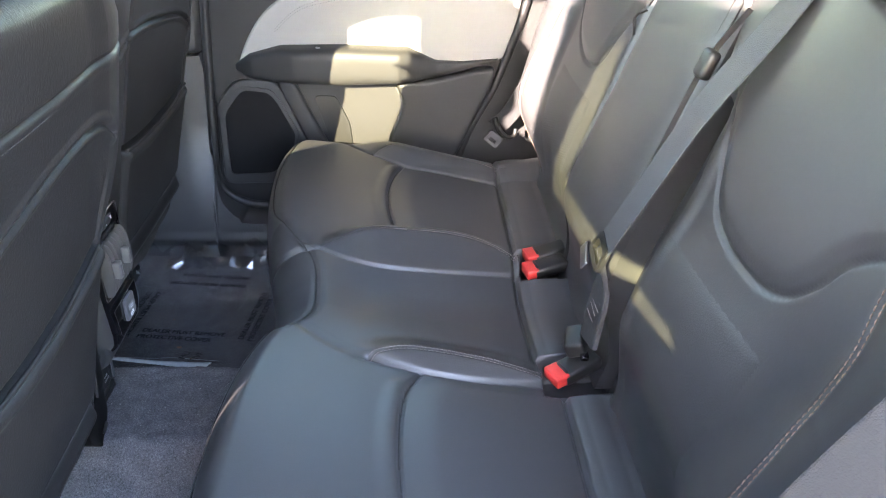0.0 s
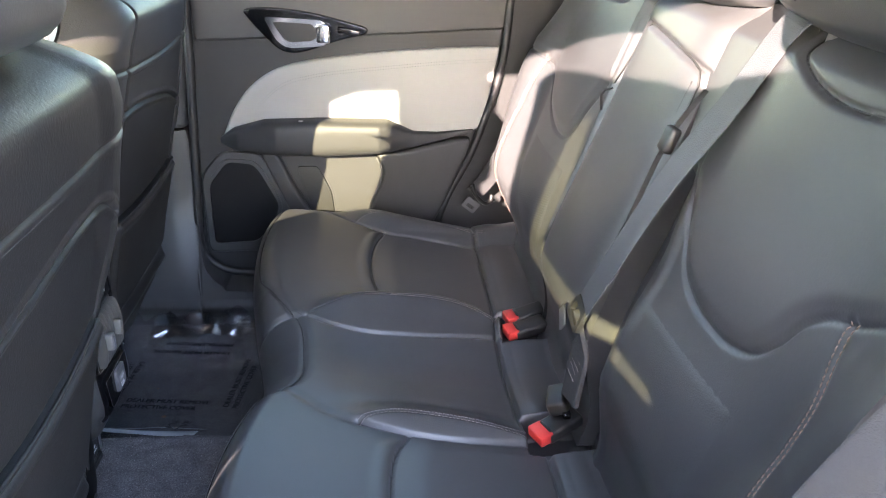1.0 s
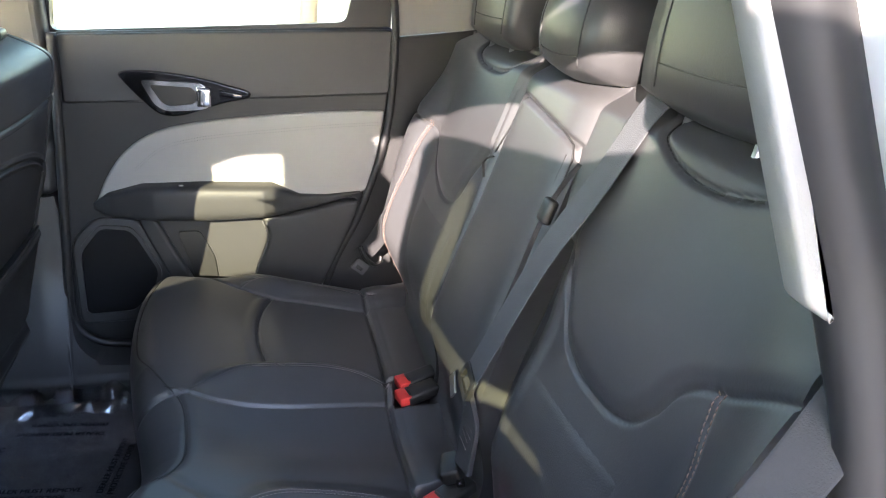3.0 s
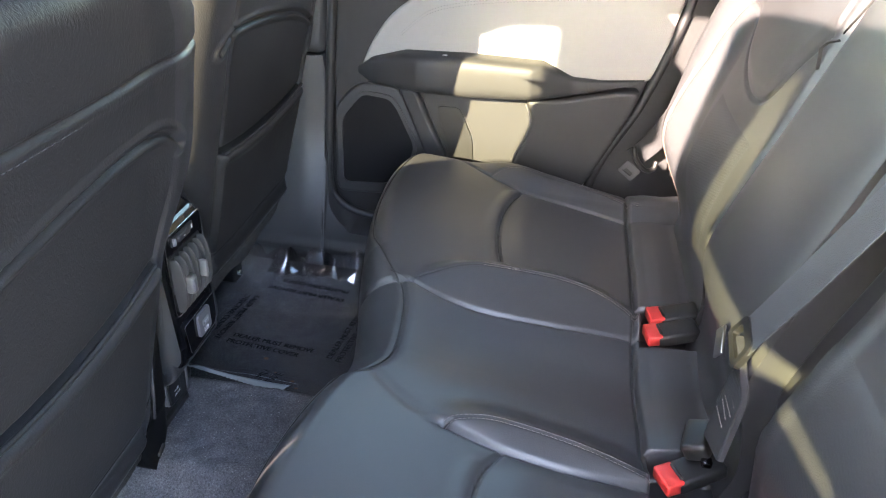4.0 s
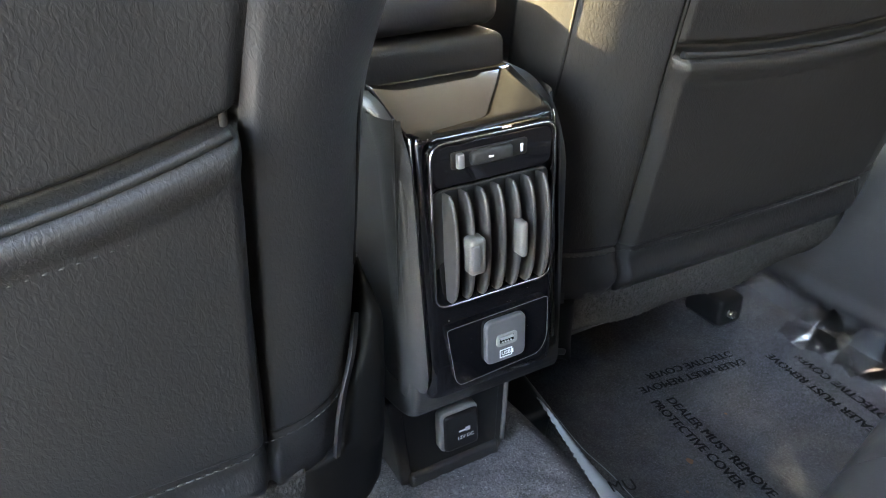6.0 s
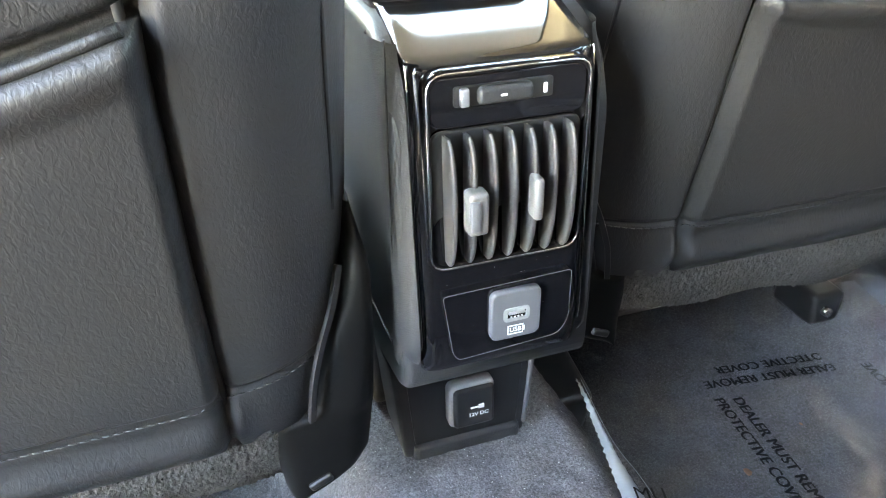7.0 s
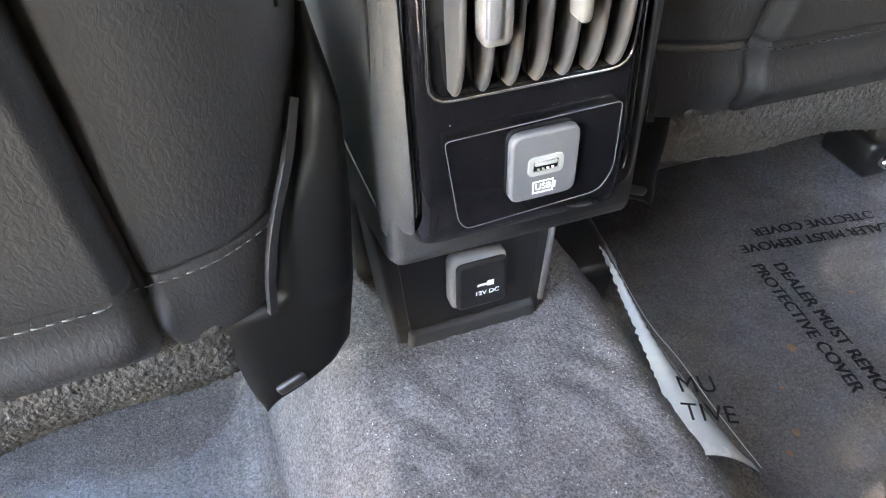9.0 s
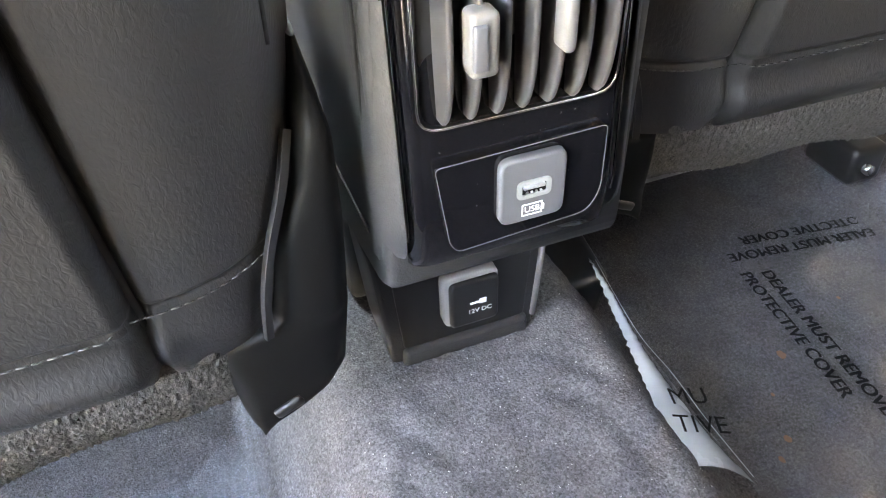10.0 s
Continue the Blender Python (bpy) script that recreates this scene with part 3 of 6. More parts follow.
def cushion_points(nu=700, front=54, top=240):
    ys = np.linspace(-0.67, 0.67, nu)
    xf, r = nose_x(ys), nose_r(ys)
    zt = cushion_top(xf + r, ys)
    rows = []
    for k in range(front):
        s = k / front
        if s < 0.4:
            q = s / 0.4
            x, z = xf + 0.035 * (1 - q) ** 1.5, np.full_like(ys, 0.03 + 0.225 * q)
        else:
            q = (s - 0.4) / 0.6 * math.pi / 2
            x = xf + r * (1 - math.cos(q))
            z = 0.255 + (zt - 0.255) * math.sin(q)
        rows.append(np.stack([x, ys, z], -1))
    for k in range(top):
        s = k / (top - 1)
        x = xf + r + (0.86 - xf - r) * s
        rows.append(np.stack([x, ys, cushion_top(x, ys)], -1))
    P = np.array(rows)
    d = np.abs(P[..., 0] - np.broadcast_to(welt_x(ys), P.shape[:2]))
    up = (np.arange(P.shape[0]) > front * 0.4)[:, None]
    P[..., 2] -= np.where(up, 0.004 * bump(d, 0.0055), 0)
    return P


bench = thing("rear_seat_cushion", "black leather rear bench cushion with contoured front edge and stitched bolsters", "car seat", (0.5, 0, 0.03))
part("cushion", grid_mesh("cushion", cushion_points(), LEATHER), LEATHER, bench)


# ---- rear bench: backrests ----
def back_x(z):
    return 0.725 + 0.32 * (z - 0.35)


BN = Vector((-1, 0, 0.32)).normalized()      # out of the backrest, towards the front


def on_back(y, z, out=0.0):
    p = Vector((back_x(z), y, z)) + BN * out
    return p


INSERT_EDGE = sp([(0.165, 0.735), (0.180, 0.710), (0.199, 0.681), (0.214, 0.650), (0.240, 0.624), (0.29, 0.617), (0.345, 0.624), (0.39, 0.636), (0.425, 0.653), (0.46, 0.680), (0.49, 0.700), (0.56, 0.706), (0.63, 0.704)])
BACK_STITCH = sp([(0.505, 0.71), (0.512, 0.62), (0.497, 0.53), (0.465, 0.44), (0.430, 0.37)])
SHOULDER = sp([(0.43, 0.897), (0.416, 0.879), (0.37, 0.858), (0.313, 0.850), (0.25, 0.850), (0.211, 0.857), (0.187, 0.876), (0.18, 0.897)])
INSERT_EDGE_LEFT = sp([(0.229, 0.712), (0.240, 0.700), (0.262, 0.669), (0.291, 0.636), (0.330, 0.622), (0.365, 0.618), (0.405, 0.619), (0.439, 0.631), (0.461, 0.656), (0.474, 0.682), (0.496, 0.701), (0.523, 0.711), (0.581, 0.740), (0.65, 0.765)])
BACK_STITCH_LEFT = sp([(0.515, 0.710), (0.521, 0.677), (0.535, 0.640), (0.541, 0.590), (0.552, 0.550), (0.556, 0.50), (0.545, 0.45)])
SHOULDER_LEFT = sp([(0.288, 0.900), (0.297, 0.872), (0.315, 0.859), (0.345, 0.848), (0.385, 0.842), (0.43, 0.845), (0.475, 0.858), (0.50, 0.885)])


def back_lines(sgn):
    return (INSERT_EDGE, BACK_STITCH, SHOULDER) if sgn > 0 else (INSERT_EDGE_LEFT, BACK_STITCH_LEFT, SHOULDER_LEFT)


def back_side_out(Y, Z, sgn=1):
    """Relief of an outboard backrest; Y is taken positive."""
    insert_line, stitch_line, shoulder_line = back_lines(sgn)
    o = np.zeros_like(Y)
    crest = np.interp(Z, [0.34, 0.42, 0.50, 0.60, 0.70, 0.80], [0.425, 0.460, 0.507, 0.552, 0.565, 0.555]) + (0.060 if sgn < 0 else 0)
    o = o + (0.047 if sgn > 0 else 0.036) * bump(Y - crest, 0.110) * step(Z, 0.84, 0.66) * step(Z, 0.36, 0.50)           # outer bolster
    o = o + 0.012 * bump(Y - 0.30, 0.22) * step(Z, 0.50, 0.70)             # upper pad
    o = o + 0.016 * bump(Z - 0.53, 0.11) * bump(Y - 0.31, 0.24)            # lumbar swell
    o = o - 0.055 * step(Z, 0.47, 0.33)                                    # tucks in behind the cushion
    o = o - 0.05 * step(Z, 0.86, 0.905) * 0.6
    o = o - 0.05 * step(Y, crest + 0.030, crest + 0.085)
    o = o - 0.012 * step(Y, 0.155, 0.135) * (1 if sgn > 0 else step(Z, 0.80, 0.70))
    if sgn < 0:
        lip = np.interp(Z, [0.38, 0.463, 0.533, 0.63, 0.704, 0.73], [0.205, 0.226, 0.240, 0.234, 0.224, 0.214])
        o = o - 0.034 * step(Y, lip, lip - 0.014) * step(Z, 0.735, 0.700) + 0.003 * bump(Y - lip - 0.016, 0.018) * step(Z, 0.73, 0.68)
    d = away(Y, Z, insert_line)
    poly = insert_line + [(0.65, 0.95), (insert_line[0][0] - 0.02, 0.95)]
    ins = inside(Y, Z, poly)
    o = o - 0.0045 * bump(d, 0.0045) + np.where(ins, 0.005 * step(d, 0, 0.022), 0)
    o = o - 0.003 * bump(away(Y, Z, stitch_line), 0.006)
    d2 = away(Y, Z, shoulder_line)
    o = o - 0.004 * bump(d2, 0.006) + np.where(inside(Y, Z, shoulder_line), -0.004, 0)
    return o


def outline_out(z):
    return np.interp(z, [0.30, 0.36, 0.44, 0.54, 0.62, 0.74, 0.82, 0.90, 0.93], [0.438, 0.458, 0.525, 0.600, 0.640, 0.645, 0.62, 0.555, 0.50])


def outline_in(z):
    return np.interp(z, [0.30, 0.45, 0.82, 0.93], [0.155, 0.150, 0.128, 0.125])


def backrest(sgn, label):
    zs = np.linspace(0.29, 0.905, 210)
    us = np.linspace(0, 1, 190)
    U, Z = np.meshgrid(us, zs, indexing="ij")
    inner = outline_in(Z) - (0.010 if sgn < 0 else 0)
    outer = outline_out(Z) if sgn > 0 else np.minimum(outline_out(Z), 0.600)
    Y = inner + (outer - inner) * U
    O = back_side_out(Y, Z, sgn)
    P = np.stack([back_x(Z) + BN.x * O, sgn * Y, Z + BN.z * O], -1)
    if sgn < 0:
        P = P[::-1]
    ob = thing("rear_seat_half", label, "car seat", (0.80, sgn * 0.40, 0.30), "rear backrests")
    part("backrest", grid_mesh("backrest", P, LEATHER, wrap=(0.09, 0, 0.0)), LEATHER, ob)
    return ob


back_r = backrest(1, "black leather rear backrest half with perforated panel, in sun")
back_l = backrest(-1, "black leather rear backrest half beside the open door")


FLAP_LINE = [(0.112, 0.745), (0.098, 0.775), (0.088, 0.80), (0.080, 0.828), (0.070, 0.839), (0.055, 0.838), (-0.02, 0.830), (-0.10, 0.821), (-0.128, 0.815), (-0.140, 0.80), (-0.142, 0.76)]


def centre_back():
    zs = np.linspace(0.30, 0.905, 180)
    us = np.linspace(-1, 1, 90)
    U, Z = np.meshgrid(us, zs, indexing="ij")
    half = np.interp(Z, [0.3, 0.45, 0.82, 0.93], [0.145, 0.140, 0.122, 0.12])
    Y = U * half
    O = 0.022 - 0.02 * np.abs(U) ** 6
    O = O * step(Z, 0.36, 0.50) + 0.010 * bump(Z - 0.54, 0.15) * bump(U, 1.2) - 0.055 * step(Z, 0.47, 0.33)
    O = O - 0.008 * bump(away(Y - 0.012, Z, FLAP_LINE), 0.006) - 0.03 * step(Z, 0.86, 0.905)
    P = np.stack([back_x(Z) + BN.x * O, Y - 0.012, Z + BN.z * O], -1)
    ob = thing("folding_seat_section", "black leather folding centre armrest raised in the backrest", "armrest", (0.80, 0, 0.30))
    part("pad", grid_mesh("pad", P, LEATHER, wrap=(0.09, 0, 0.0)), LEATHER, ob)
    return ob


centre = centre_back()


def head_rest(y, z, w, h, d, label, lean=16, round_off=0.0):
    ob = thing("headrest", label, "headrest", on_back(y, z), "rear headrests")
    bm = bmesh.new()
    bmesh.ops.create_cube(bm, size=1)
    bmesh.ops.subdivide_edges(bm, edges=bm.edges[:], cuts=7, use_grid_fill=True)
    place = Matrix.Translation(on_back(y, z + h / 2 + 0.02, 0.0)) @ pose(0, 0, 0, 0, lean - 6, 0)

    def shaped(c):
        q = Vector((c.x * math.sqrt(1 - c.y ** 2 * 0.28 - c.z ** 2 * 0.34 + c.y ** 2 * c.z ** 2 / 8),
                    c.y * math.sqrt(1 - c.z ** 2 * 0.22 - c.x ** 2 * 0.16 + c.z ** 2 * c.x ** 2 / 10),
                    c.z * math.sqrt(1 - c.x ** 2 * 0.26 - c.y ** 2 * 0.16 + c.x ** 2 * c.y ** 2 / 10)))
        q = q.lerp(c.normalized() * 1.06, round_off)
        return Vector((q.x * d / 2, q.y * w / 2 * (1 - 0.06 * q.z), q.z * h / 2))
    for v in bm.verts:
        v.co = shaped(v.co * 2)
    for f in bm.faces:
        f.smooth = True
    bm.transform(place)
    part("pad", bm, LEATHER, ob)
    for cy in (-0.70, 0.70):
        loop = [(-1, cy, k) for k in np.linspace(-0.95, 0.95, 14)] + [(k, cy, 1) for k in np.linspace(-0.95, 0.95, 12)]
        part("seam", tube([place @ shaped(Vector(c)) for c in loop], 0.0013, 6), THREAD_DARK, ob, "raised seam")
    loop = [(-1, k, -0.72) for k in np.linspace(-0.68, 0.68, 12)]
    part("seam", tube([place @ shaped(Vector(c)) for c in loop], 0.0011, 6), THREAD_DARK, ob, "raised seam")
    for sy in (-1, 1):
        part("post", tube([on_back(y + sy * w * 0.22, z - 0.05, -0.02), on_back(y + sy * w * 0.22, z + 0.06, -0.005)], 0.006, 10), STEEL, ob)
    return ob


head_rest(0.335, 0.862, 0.265, 0.24, 0.11, "tall black leather rear headrest in shade")
head_rest(-0.355, 0.862, 0.265, 0.24, 0.11, "tall black leather rear headrest beside the open door")
head_rest(-0.042, 0.862, 0.215, 0.145, 0.13, "low black leather centre headrest, half in sun", 16, 0.45)


# ---- front seats ----
def seat_round(u, start=0.70):
    """How far a front seat's back panel turns away towards its sides, from start on; u is 1 at the edge."""
    q = np.clip((np.abs(u) - start) / (1 - start), 0, 0.985)
    return 0.010 * np.abs(u) ** 3 + 0.090 * (1 - np.sqrt(1 - q ** 2))


def front_seat(sgn, x_at, label):
    """x_at: the back panel's place at height 0.304; it leans back 0.24 for 1 up."""
    def bx(z):
        return x_at + 0.24 * (z - 0.304)
    cy = sgn * 0.355
    ob = thing("front_seat", label, "car seat", (x_at - 0.1, cy, 0.12), "front seats")
    zs = np.linspace(0.247, 0.86, 300)
    us = np.linspace(-1, 1, 220)
    U, Z = np.meshgrid(us, zs, indexing="ij")
    half = np.interp(Z, [0.23, 0.35, 0.50, 0.65, 0.78, 0.86], [0.262, 0.265, 0.272, 0.275, 0.255, 0.190])
    # the seat by the open door has fuller shoulders
    full = step(Z, 0.50, 0.63) if sgn < 0 else np.zeros(Z.shape)
    half = half + 0.018 * full * step(Z, 0.86, 0.72)
    Y = U * half
    drop = seat_round(U, 0.70 + 0.15 * full) + 0.10 * step(Z, 0.80, 0.88) ** 2 - 0.008 * full * bump(np.abs(U) - 0.72, 0.20)
    # pocket with a sagging mouth
    pw = 0.662 if sgn < 0 else 0.645
    mouth = 0.500 + 0.030 * (U / 0.645) ** 2 if sgn < 0 else 0.484 + 0.012 * (U / 0.645) ** 2
    inp = (np.abs(U) < pw)
    O = -drop - 0.013 * bump(Z - mouth, 0.007) * inp + 0.010 * step(Z, mouth + 0.004, mouth - 0.012) * inp * step(Z, 0.28, 0.31)
    O = O + 0.004 * bump(Z - mouth + 0.016, 0.014) * inp
    for u0 in (-pw, pw):
        O = O - 0.008 * bump((U - u0) * 0.27, 0.007) * (1 - full)
    O = O - 0.003 * bump(Z - 0.304, 0.004) + 0.017 * bump(Z - 0.270, 0.032) * (1 - 0.85 * step(np.abs(U), 0.60, 0.74))
    O = O + 0.0009 * np.sin(U * 5 + Z * 17) * np.sin(Z * 19 + U * 3 + sgn)
    inner = -sgn * Y                       # grows towards the middle of the car
    arch = sp([(-0.20, 0.56), (-0.18, 0.61), (-0.10, 0.645), (0.0, 0.665), (0.10, 0.678), (0.165, 0.678), (0.19, 0.668), (0.205, 0.654)])
    O = O - 0.0050 * bump(away(inner, Z, arch), 0.005) + 0.003 * bump(away(inner, Z, arch) - 0.007, 0.008)
    O = O - 0.004 * bump(Z - 0.742 - 0.01 * U * U, 0.005) + 0.001 * bump(Z - 0.734 - 0.01 * U * U, 0.008)
    P = np.stack([bx(Z) + O, cy + Y, Z], -1)
    lo, hi = int(220 * 0.17), int(220 * 0.83)
    part("back_panel", grid_mesh("back_panel", P[lo:hi + 1][::-1], LEATHER_COARSE), LEATHER_COARSE, ob)
    for piece in (P[:lo + 1], P[hi:]):
        part("side_bolster", grid_mesh("side_bolster", piece[::-1], SEAT_SIDE), SEAT_SIDE, ob, "smooth leather side bolster")
    # front half of the backrest
    F = np.stack([bx(Z) - drop - 0.004 - 0.13 * (1 - np.abs(U) ** 6) * (1 - 0.6 * step(Z, 0.80, 0.88)), cy + Y, Z], -1)
    part("backrest", grid_mesh("backrest", F, LEATHER), LEATHER, ob)
    part("seat_base", rbox((0.50, 0.46, 0.13), (x_at - 0.30, cy, 0.22), 0.045, 4), LEATHER, ob)
    part("felt_underside", rbox((0.40, 0.42, 0.060), (x_at - 0.232, cy, 0.222), 0.014), FELT, ob, "fuzzy grey felt skirt")
    fv, fu = np.meshgrid(np.linspace(0, 1, 44), np.linspace(-0.232, 0.232, 420), indexing="ij")
    fuzz = np.random.default_rng(31).normal(0, 0.0005, fv.shape)
    sag = 0.006 * np.sin(fu * 17 + 1) + 0.004 * np.sin(fu * 41)
    FX = x_at - 0.024 - 0.016 * fv ** 2 + 0.004 * np.sin(fv * math.pi) + fuzz - 0.02 * (np.abs(fu) / 0.232) ** 8
    FZ = 0.255 - (0.072 + sag) * fv + np.random.default_rng(32).normal(0, 0.0008, fv.shape)
    part("felt_skirt", grid_mesh("felt_skirt", np.stack([FX, cy + fu, FZ], -1)[::-1], FELT, wrap=(-0.02, 0, 0)), FELT, ob, "fuzzy grey felt skirt")
    for sy in (-1, 1):
        part("rail", rbox((0.44, 0.03, 0.05), (x_at - 0.44, cy + sy * 0.16, 0.07), 0.006), PLASTIC_DARK, ob)
        part("rail_foot", rbox((0.40, 0.02, 0.12), (x_at - 0.44, cy + sy * 0.16, 0.13), 0.004), PLASTIC_DARK, ob)
    head = thing("headrest", "black leather front headrest on steel posts", "headrest", (bx(0.88) - 0.06, cy, 0.88), "front headrests")
    low_set = 0.062 if sgn < 0 else 0.0
    hb = rbox((0.11, 0.27, 0.19), (bx(1.0) - 0.10, cy, 1.022 - low_set), 0.045, 5)
    part("pad", hb, LEATHER, head)
    for sy in (-1, 1):
        part("post", tube([(bx(0.82) - 0.07, cy + sy * 0.06, 0.80), (bx(1.0) - 0.10, cy + sy * 0.06, 0.97)], 0.007, 10), CHROME, head)
        part("post_collar", rbox((0.035, 0.04, 0.018), (bx(0.86) - 0.075, cy + sy * 0.06, 0.868), 0.006), PLASTIC_DARK, head)
    return ob


seat_l = front_seat(-1, 0.084, "black leatherette front seat back with sagging map pocket")
seat_r = front_seat(1, 0.000, "black leatherette front passenger seat back with map pocket")


# ---- centre console ----
console = thing("centre_console", "black centre console with rear air vent and sockets", "console", (0, 0, 0.12))
side = rounded([(-0.80, 0.10), (-0.07, 0.12), (-0.055, 0.215), (0.040, 0.238), (0.062, 0.255), (0.060, 0.44), (0.045, 0.473), (0.015, 0.488), (-0.02, 0.490), (-0.80, 0.46)], 0.012)
part("body", slab(side, 0.132, Matrix.Translation((0, -0.066, 0)) @ SIDE, 0.006), PLASTIC, console)


def console_face(name, z0, z1, half, x_off, mat, label=""):
    """The curved rear face of the console between two heights."""
    zz, yy = np.concatenate([np.linspace(z0, 0.468, 40), np.linspace(0.4692, z1, 30)]), np.linspace(-half, half, 64)
    ZZ, YY = np.meshgrid(zz, yy, indexing="ij")
    XX = face_x(ZZ) + x_off - 0.007 * (np.abs(YY) / half) ** 14 - 0.012 * step(ZZ, 0.275, 0.262) ** 2
    return part(name, grid_mesh(name, np.stack([XX, YY, ZZ], -1), mat, wrap=(-0.012, 0, 0)), mat, console, label)


def face_x(z):
    return np.interp(z, [0.24, 0.262, 0.30, 0.40, 0.455, 0.471, 0.474, 0.477, 0.4935], [0.052, 0.062, 0.066, 0.060, 0.057, 0.056, 0.0545, 0.050, 0.002])


console_face("bezel", 0.262, 0.4935, 0.0555, 0.006, GLOSS, "piano black bezel")
for sy in (-1, 1):
    part("bezel_edge", tube([(float(face_x(z)) + 0.0015, sy * 0.0556, z) for z in np.linspace(0.29, 0.474, 40)], 0.0007, 6), CHROME, console, "thin bright bezel edge")
cz = np.linspace(0.268, 0.484, 40)
for sy in (-1, 1):
    rows = []
    for z in cz:
        fx = float(face_x(min(z, 0.474))) - 0.010 * float(step(np.array(z), 0.455, 0.484))
        low = 0.010 * float(step(np.array(z), 0.285, 0.268))
        rows.append([(fx + 0.0045 - low, sy * 0.0575, z), (fx + 0.0025 - low, sy * 0.0605, z), (fx - 0.004 - low, sy * 0.0645, z), (fx - 0.013, sy * 0.0675, z), (fx - 0.024, sy * 0.0688, z), (fx - 0.030, sy * 0.0660, z)])
    P = np.array(rows)
    part("side_cheek", grid_mesh("side_cheek", P if sy < 0 else P[::-1], PLASTIC), PLASTIC, console, "grained charcoal side cheek")
arm = thing("console_armrest", "black leather console armrest lid", "armrest", (-0.2, 0, 0.51))
part("lid", rbox((0.34, 0.124, 0.028), (-0.190, 0, 0.5325), 0.012, 5), LEATHER, arm)
part("hinge_cover", rbox((0.05, 0.116, 0.032), (-0.031, 0, 0.5005), 0.009, 5), PLASTIC, arm)


# ---- right rear door ----
door = thing("rear_door_trim", "closed rear door trim in charcoal with light grey insert", "car door", (0.4, 0.70, 0.14))
door_out = rounded([(0.046, 0.135), (0.55, 0.120), (0.64, 0.34), (0.70, 0.46), (0.762, 0.70), (0.768, 0.88), (0.078, 0.845), (0.060, 0.48)], [0.06, 0.05, 0.05, 0.05, 0.03, 0.01, 0.01, 0.05], 6)
part("panel", slab(door_out, 0.03, door_at(0.695), 0.008), PLASTIC, door)
upper = rounded([(0.082, 0.702), (0.42, 0.716), (0.764, 0.736), (0.767, 0.877), (0.083, 0.842)], 0.012)
part("upper_panel", slab(upper, 0.02, door_at(0.687), 0.006), PLASTIC_SOFT, door)
insert_out = [tuple(p) for p in spline([(0.125, 0.49), (0.15, 0.545), (0.19, 0.60), (0.25, 0.642), (0.33, 0.664), (0.45, 0.680), (0.60, 0.693), (0.752, 0.699)], 5)] + \
             [(0.752, 0.69), (0.745, 0.64), (0.735, 0.58), (0.716, 0.512)] + [tuple(p) for p in spline([(0.70, 0.505), (0.62, 0.495), (0.56, 0.497), (0.52, 0.515), (0.48, 0.525), (0.35, 0.528), (0.22, 0.522), (0.13, 0.488)], 4)]
part("insert", slab(insert_out, 0.02, door_at(0.684), 0.006), INSERT, door, "light grey padded insert")


def door_armrest():
    xs = np.linspace(0.118, 0.70, 120)
    th = np.linspace(-math.pi / 2, math.pi / 2, 24)
    top = np.interp(xs, [0.118, 0.15, 0.22, 0.35, 0.50, 0.56, 0.62, 0.70], [0.488, 0.512, 0.532, 0.536, 0.533, 0.505, 0.503, 0.510])
    bot = np.interp(xs, [0.118, 0.15, 0.22, 0.35, 0.50, 0.56, 0.62, 0.70], [0.474, 0.460, 0.455, 0.452, 0.459, 0.468, 0.482, 0.505])
    dep = np.interp(xs, [0.118, 0.16, 0.25, 0.48, 0.56, 0.70], [0.006, 0.035, 0.055, 0.055, 0.025, 0.010])
    P = np.zeros((len(xs), len(th), 3))
    for j, a in enumerate(th):
        z = (top + bot) / 2 + (top - bot) / 2 * np.sign(math.sin(a)) * abs(math.sin(a)) ** 0.5
        y = 0.690 - dep * max(0.0, math.cos(a)) ** 0.35
        P[:, j] = np.stack([xs, y, z], -1)
    return grid_mesh("armrest", P, PLASTIC)


part("armrest", door_armrest(), PLASTIC, door)
spk_rim = rounded([(0.060, 0.192), (0.205, 0.198), (0.262, 0.262), (0.272, 0.318), (0.222, 0.420), (0.196, 0.452), (0.112, 0.452), (0.062, 0.395)], 0.025)
spk_in = rounded([(0.078, 0.220), (0.182, 0.226), (0.226, 0.276), (0.240, 0.322), (0.200, 0.405), (0.184, 0.424), (0.126, 0.430), (0.080, 0.372)], 0.016)
spk_lip = rounded([(0.070, 0.212), (0.186, 0.218), (0.234, 0.272), (0.249, 0.322), (0.207, 0.410), (0.189, 0.432), (0.122, 0.438), (0.072, 0.376)], 0.018)
part("speaker_lip", ring(spk_lip, spk_in, 0.006, door_at(0.681)), PLASTIC_SOFT, door, "raised speaker rim")
part("speaker_rim", slab(spk_rim, 0.012, door_at(0.686), 0.006), PLASTIC_SOFT, door)
part("speaker_grille", slab(spk_in, 0.004, door_at(0.684), 0.002), GRILLE, door, "black speaker grille mesh")

# pillars on the right
bp = rounded([(-0.16, 0.508), (0.049, 0.508), (0.070, 0.80), (0.06, 1.22), (-0.10, 1.22), (-0.10, 0.5)], 0.02)
single("trim", slab(bp, 0.05, door_at(0.672), 0.02, 4), PLASTIC_SOFT, "charcoal centre pillar trim", "trim", kind="structure")
cp = rounded([(0.772, 0.862), (0.97, 0.885), (1.05, 1.24), (0.70, 1.24), (0.745, 1.05)], 0.006)
qh = rounded([(0.868, 0.945), (0.945, 0.95), (0.955, 1.10), (0.88, 1.12)], 0.02)
single("trim", slab(cp, 0.02, door_at(0.690), 0.004), TRIM_GREY, "light grey rear pillar trim", "trim", kind="structure")
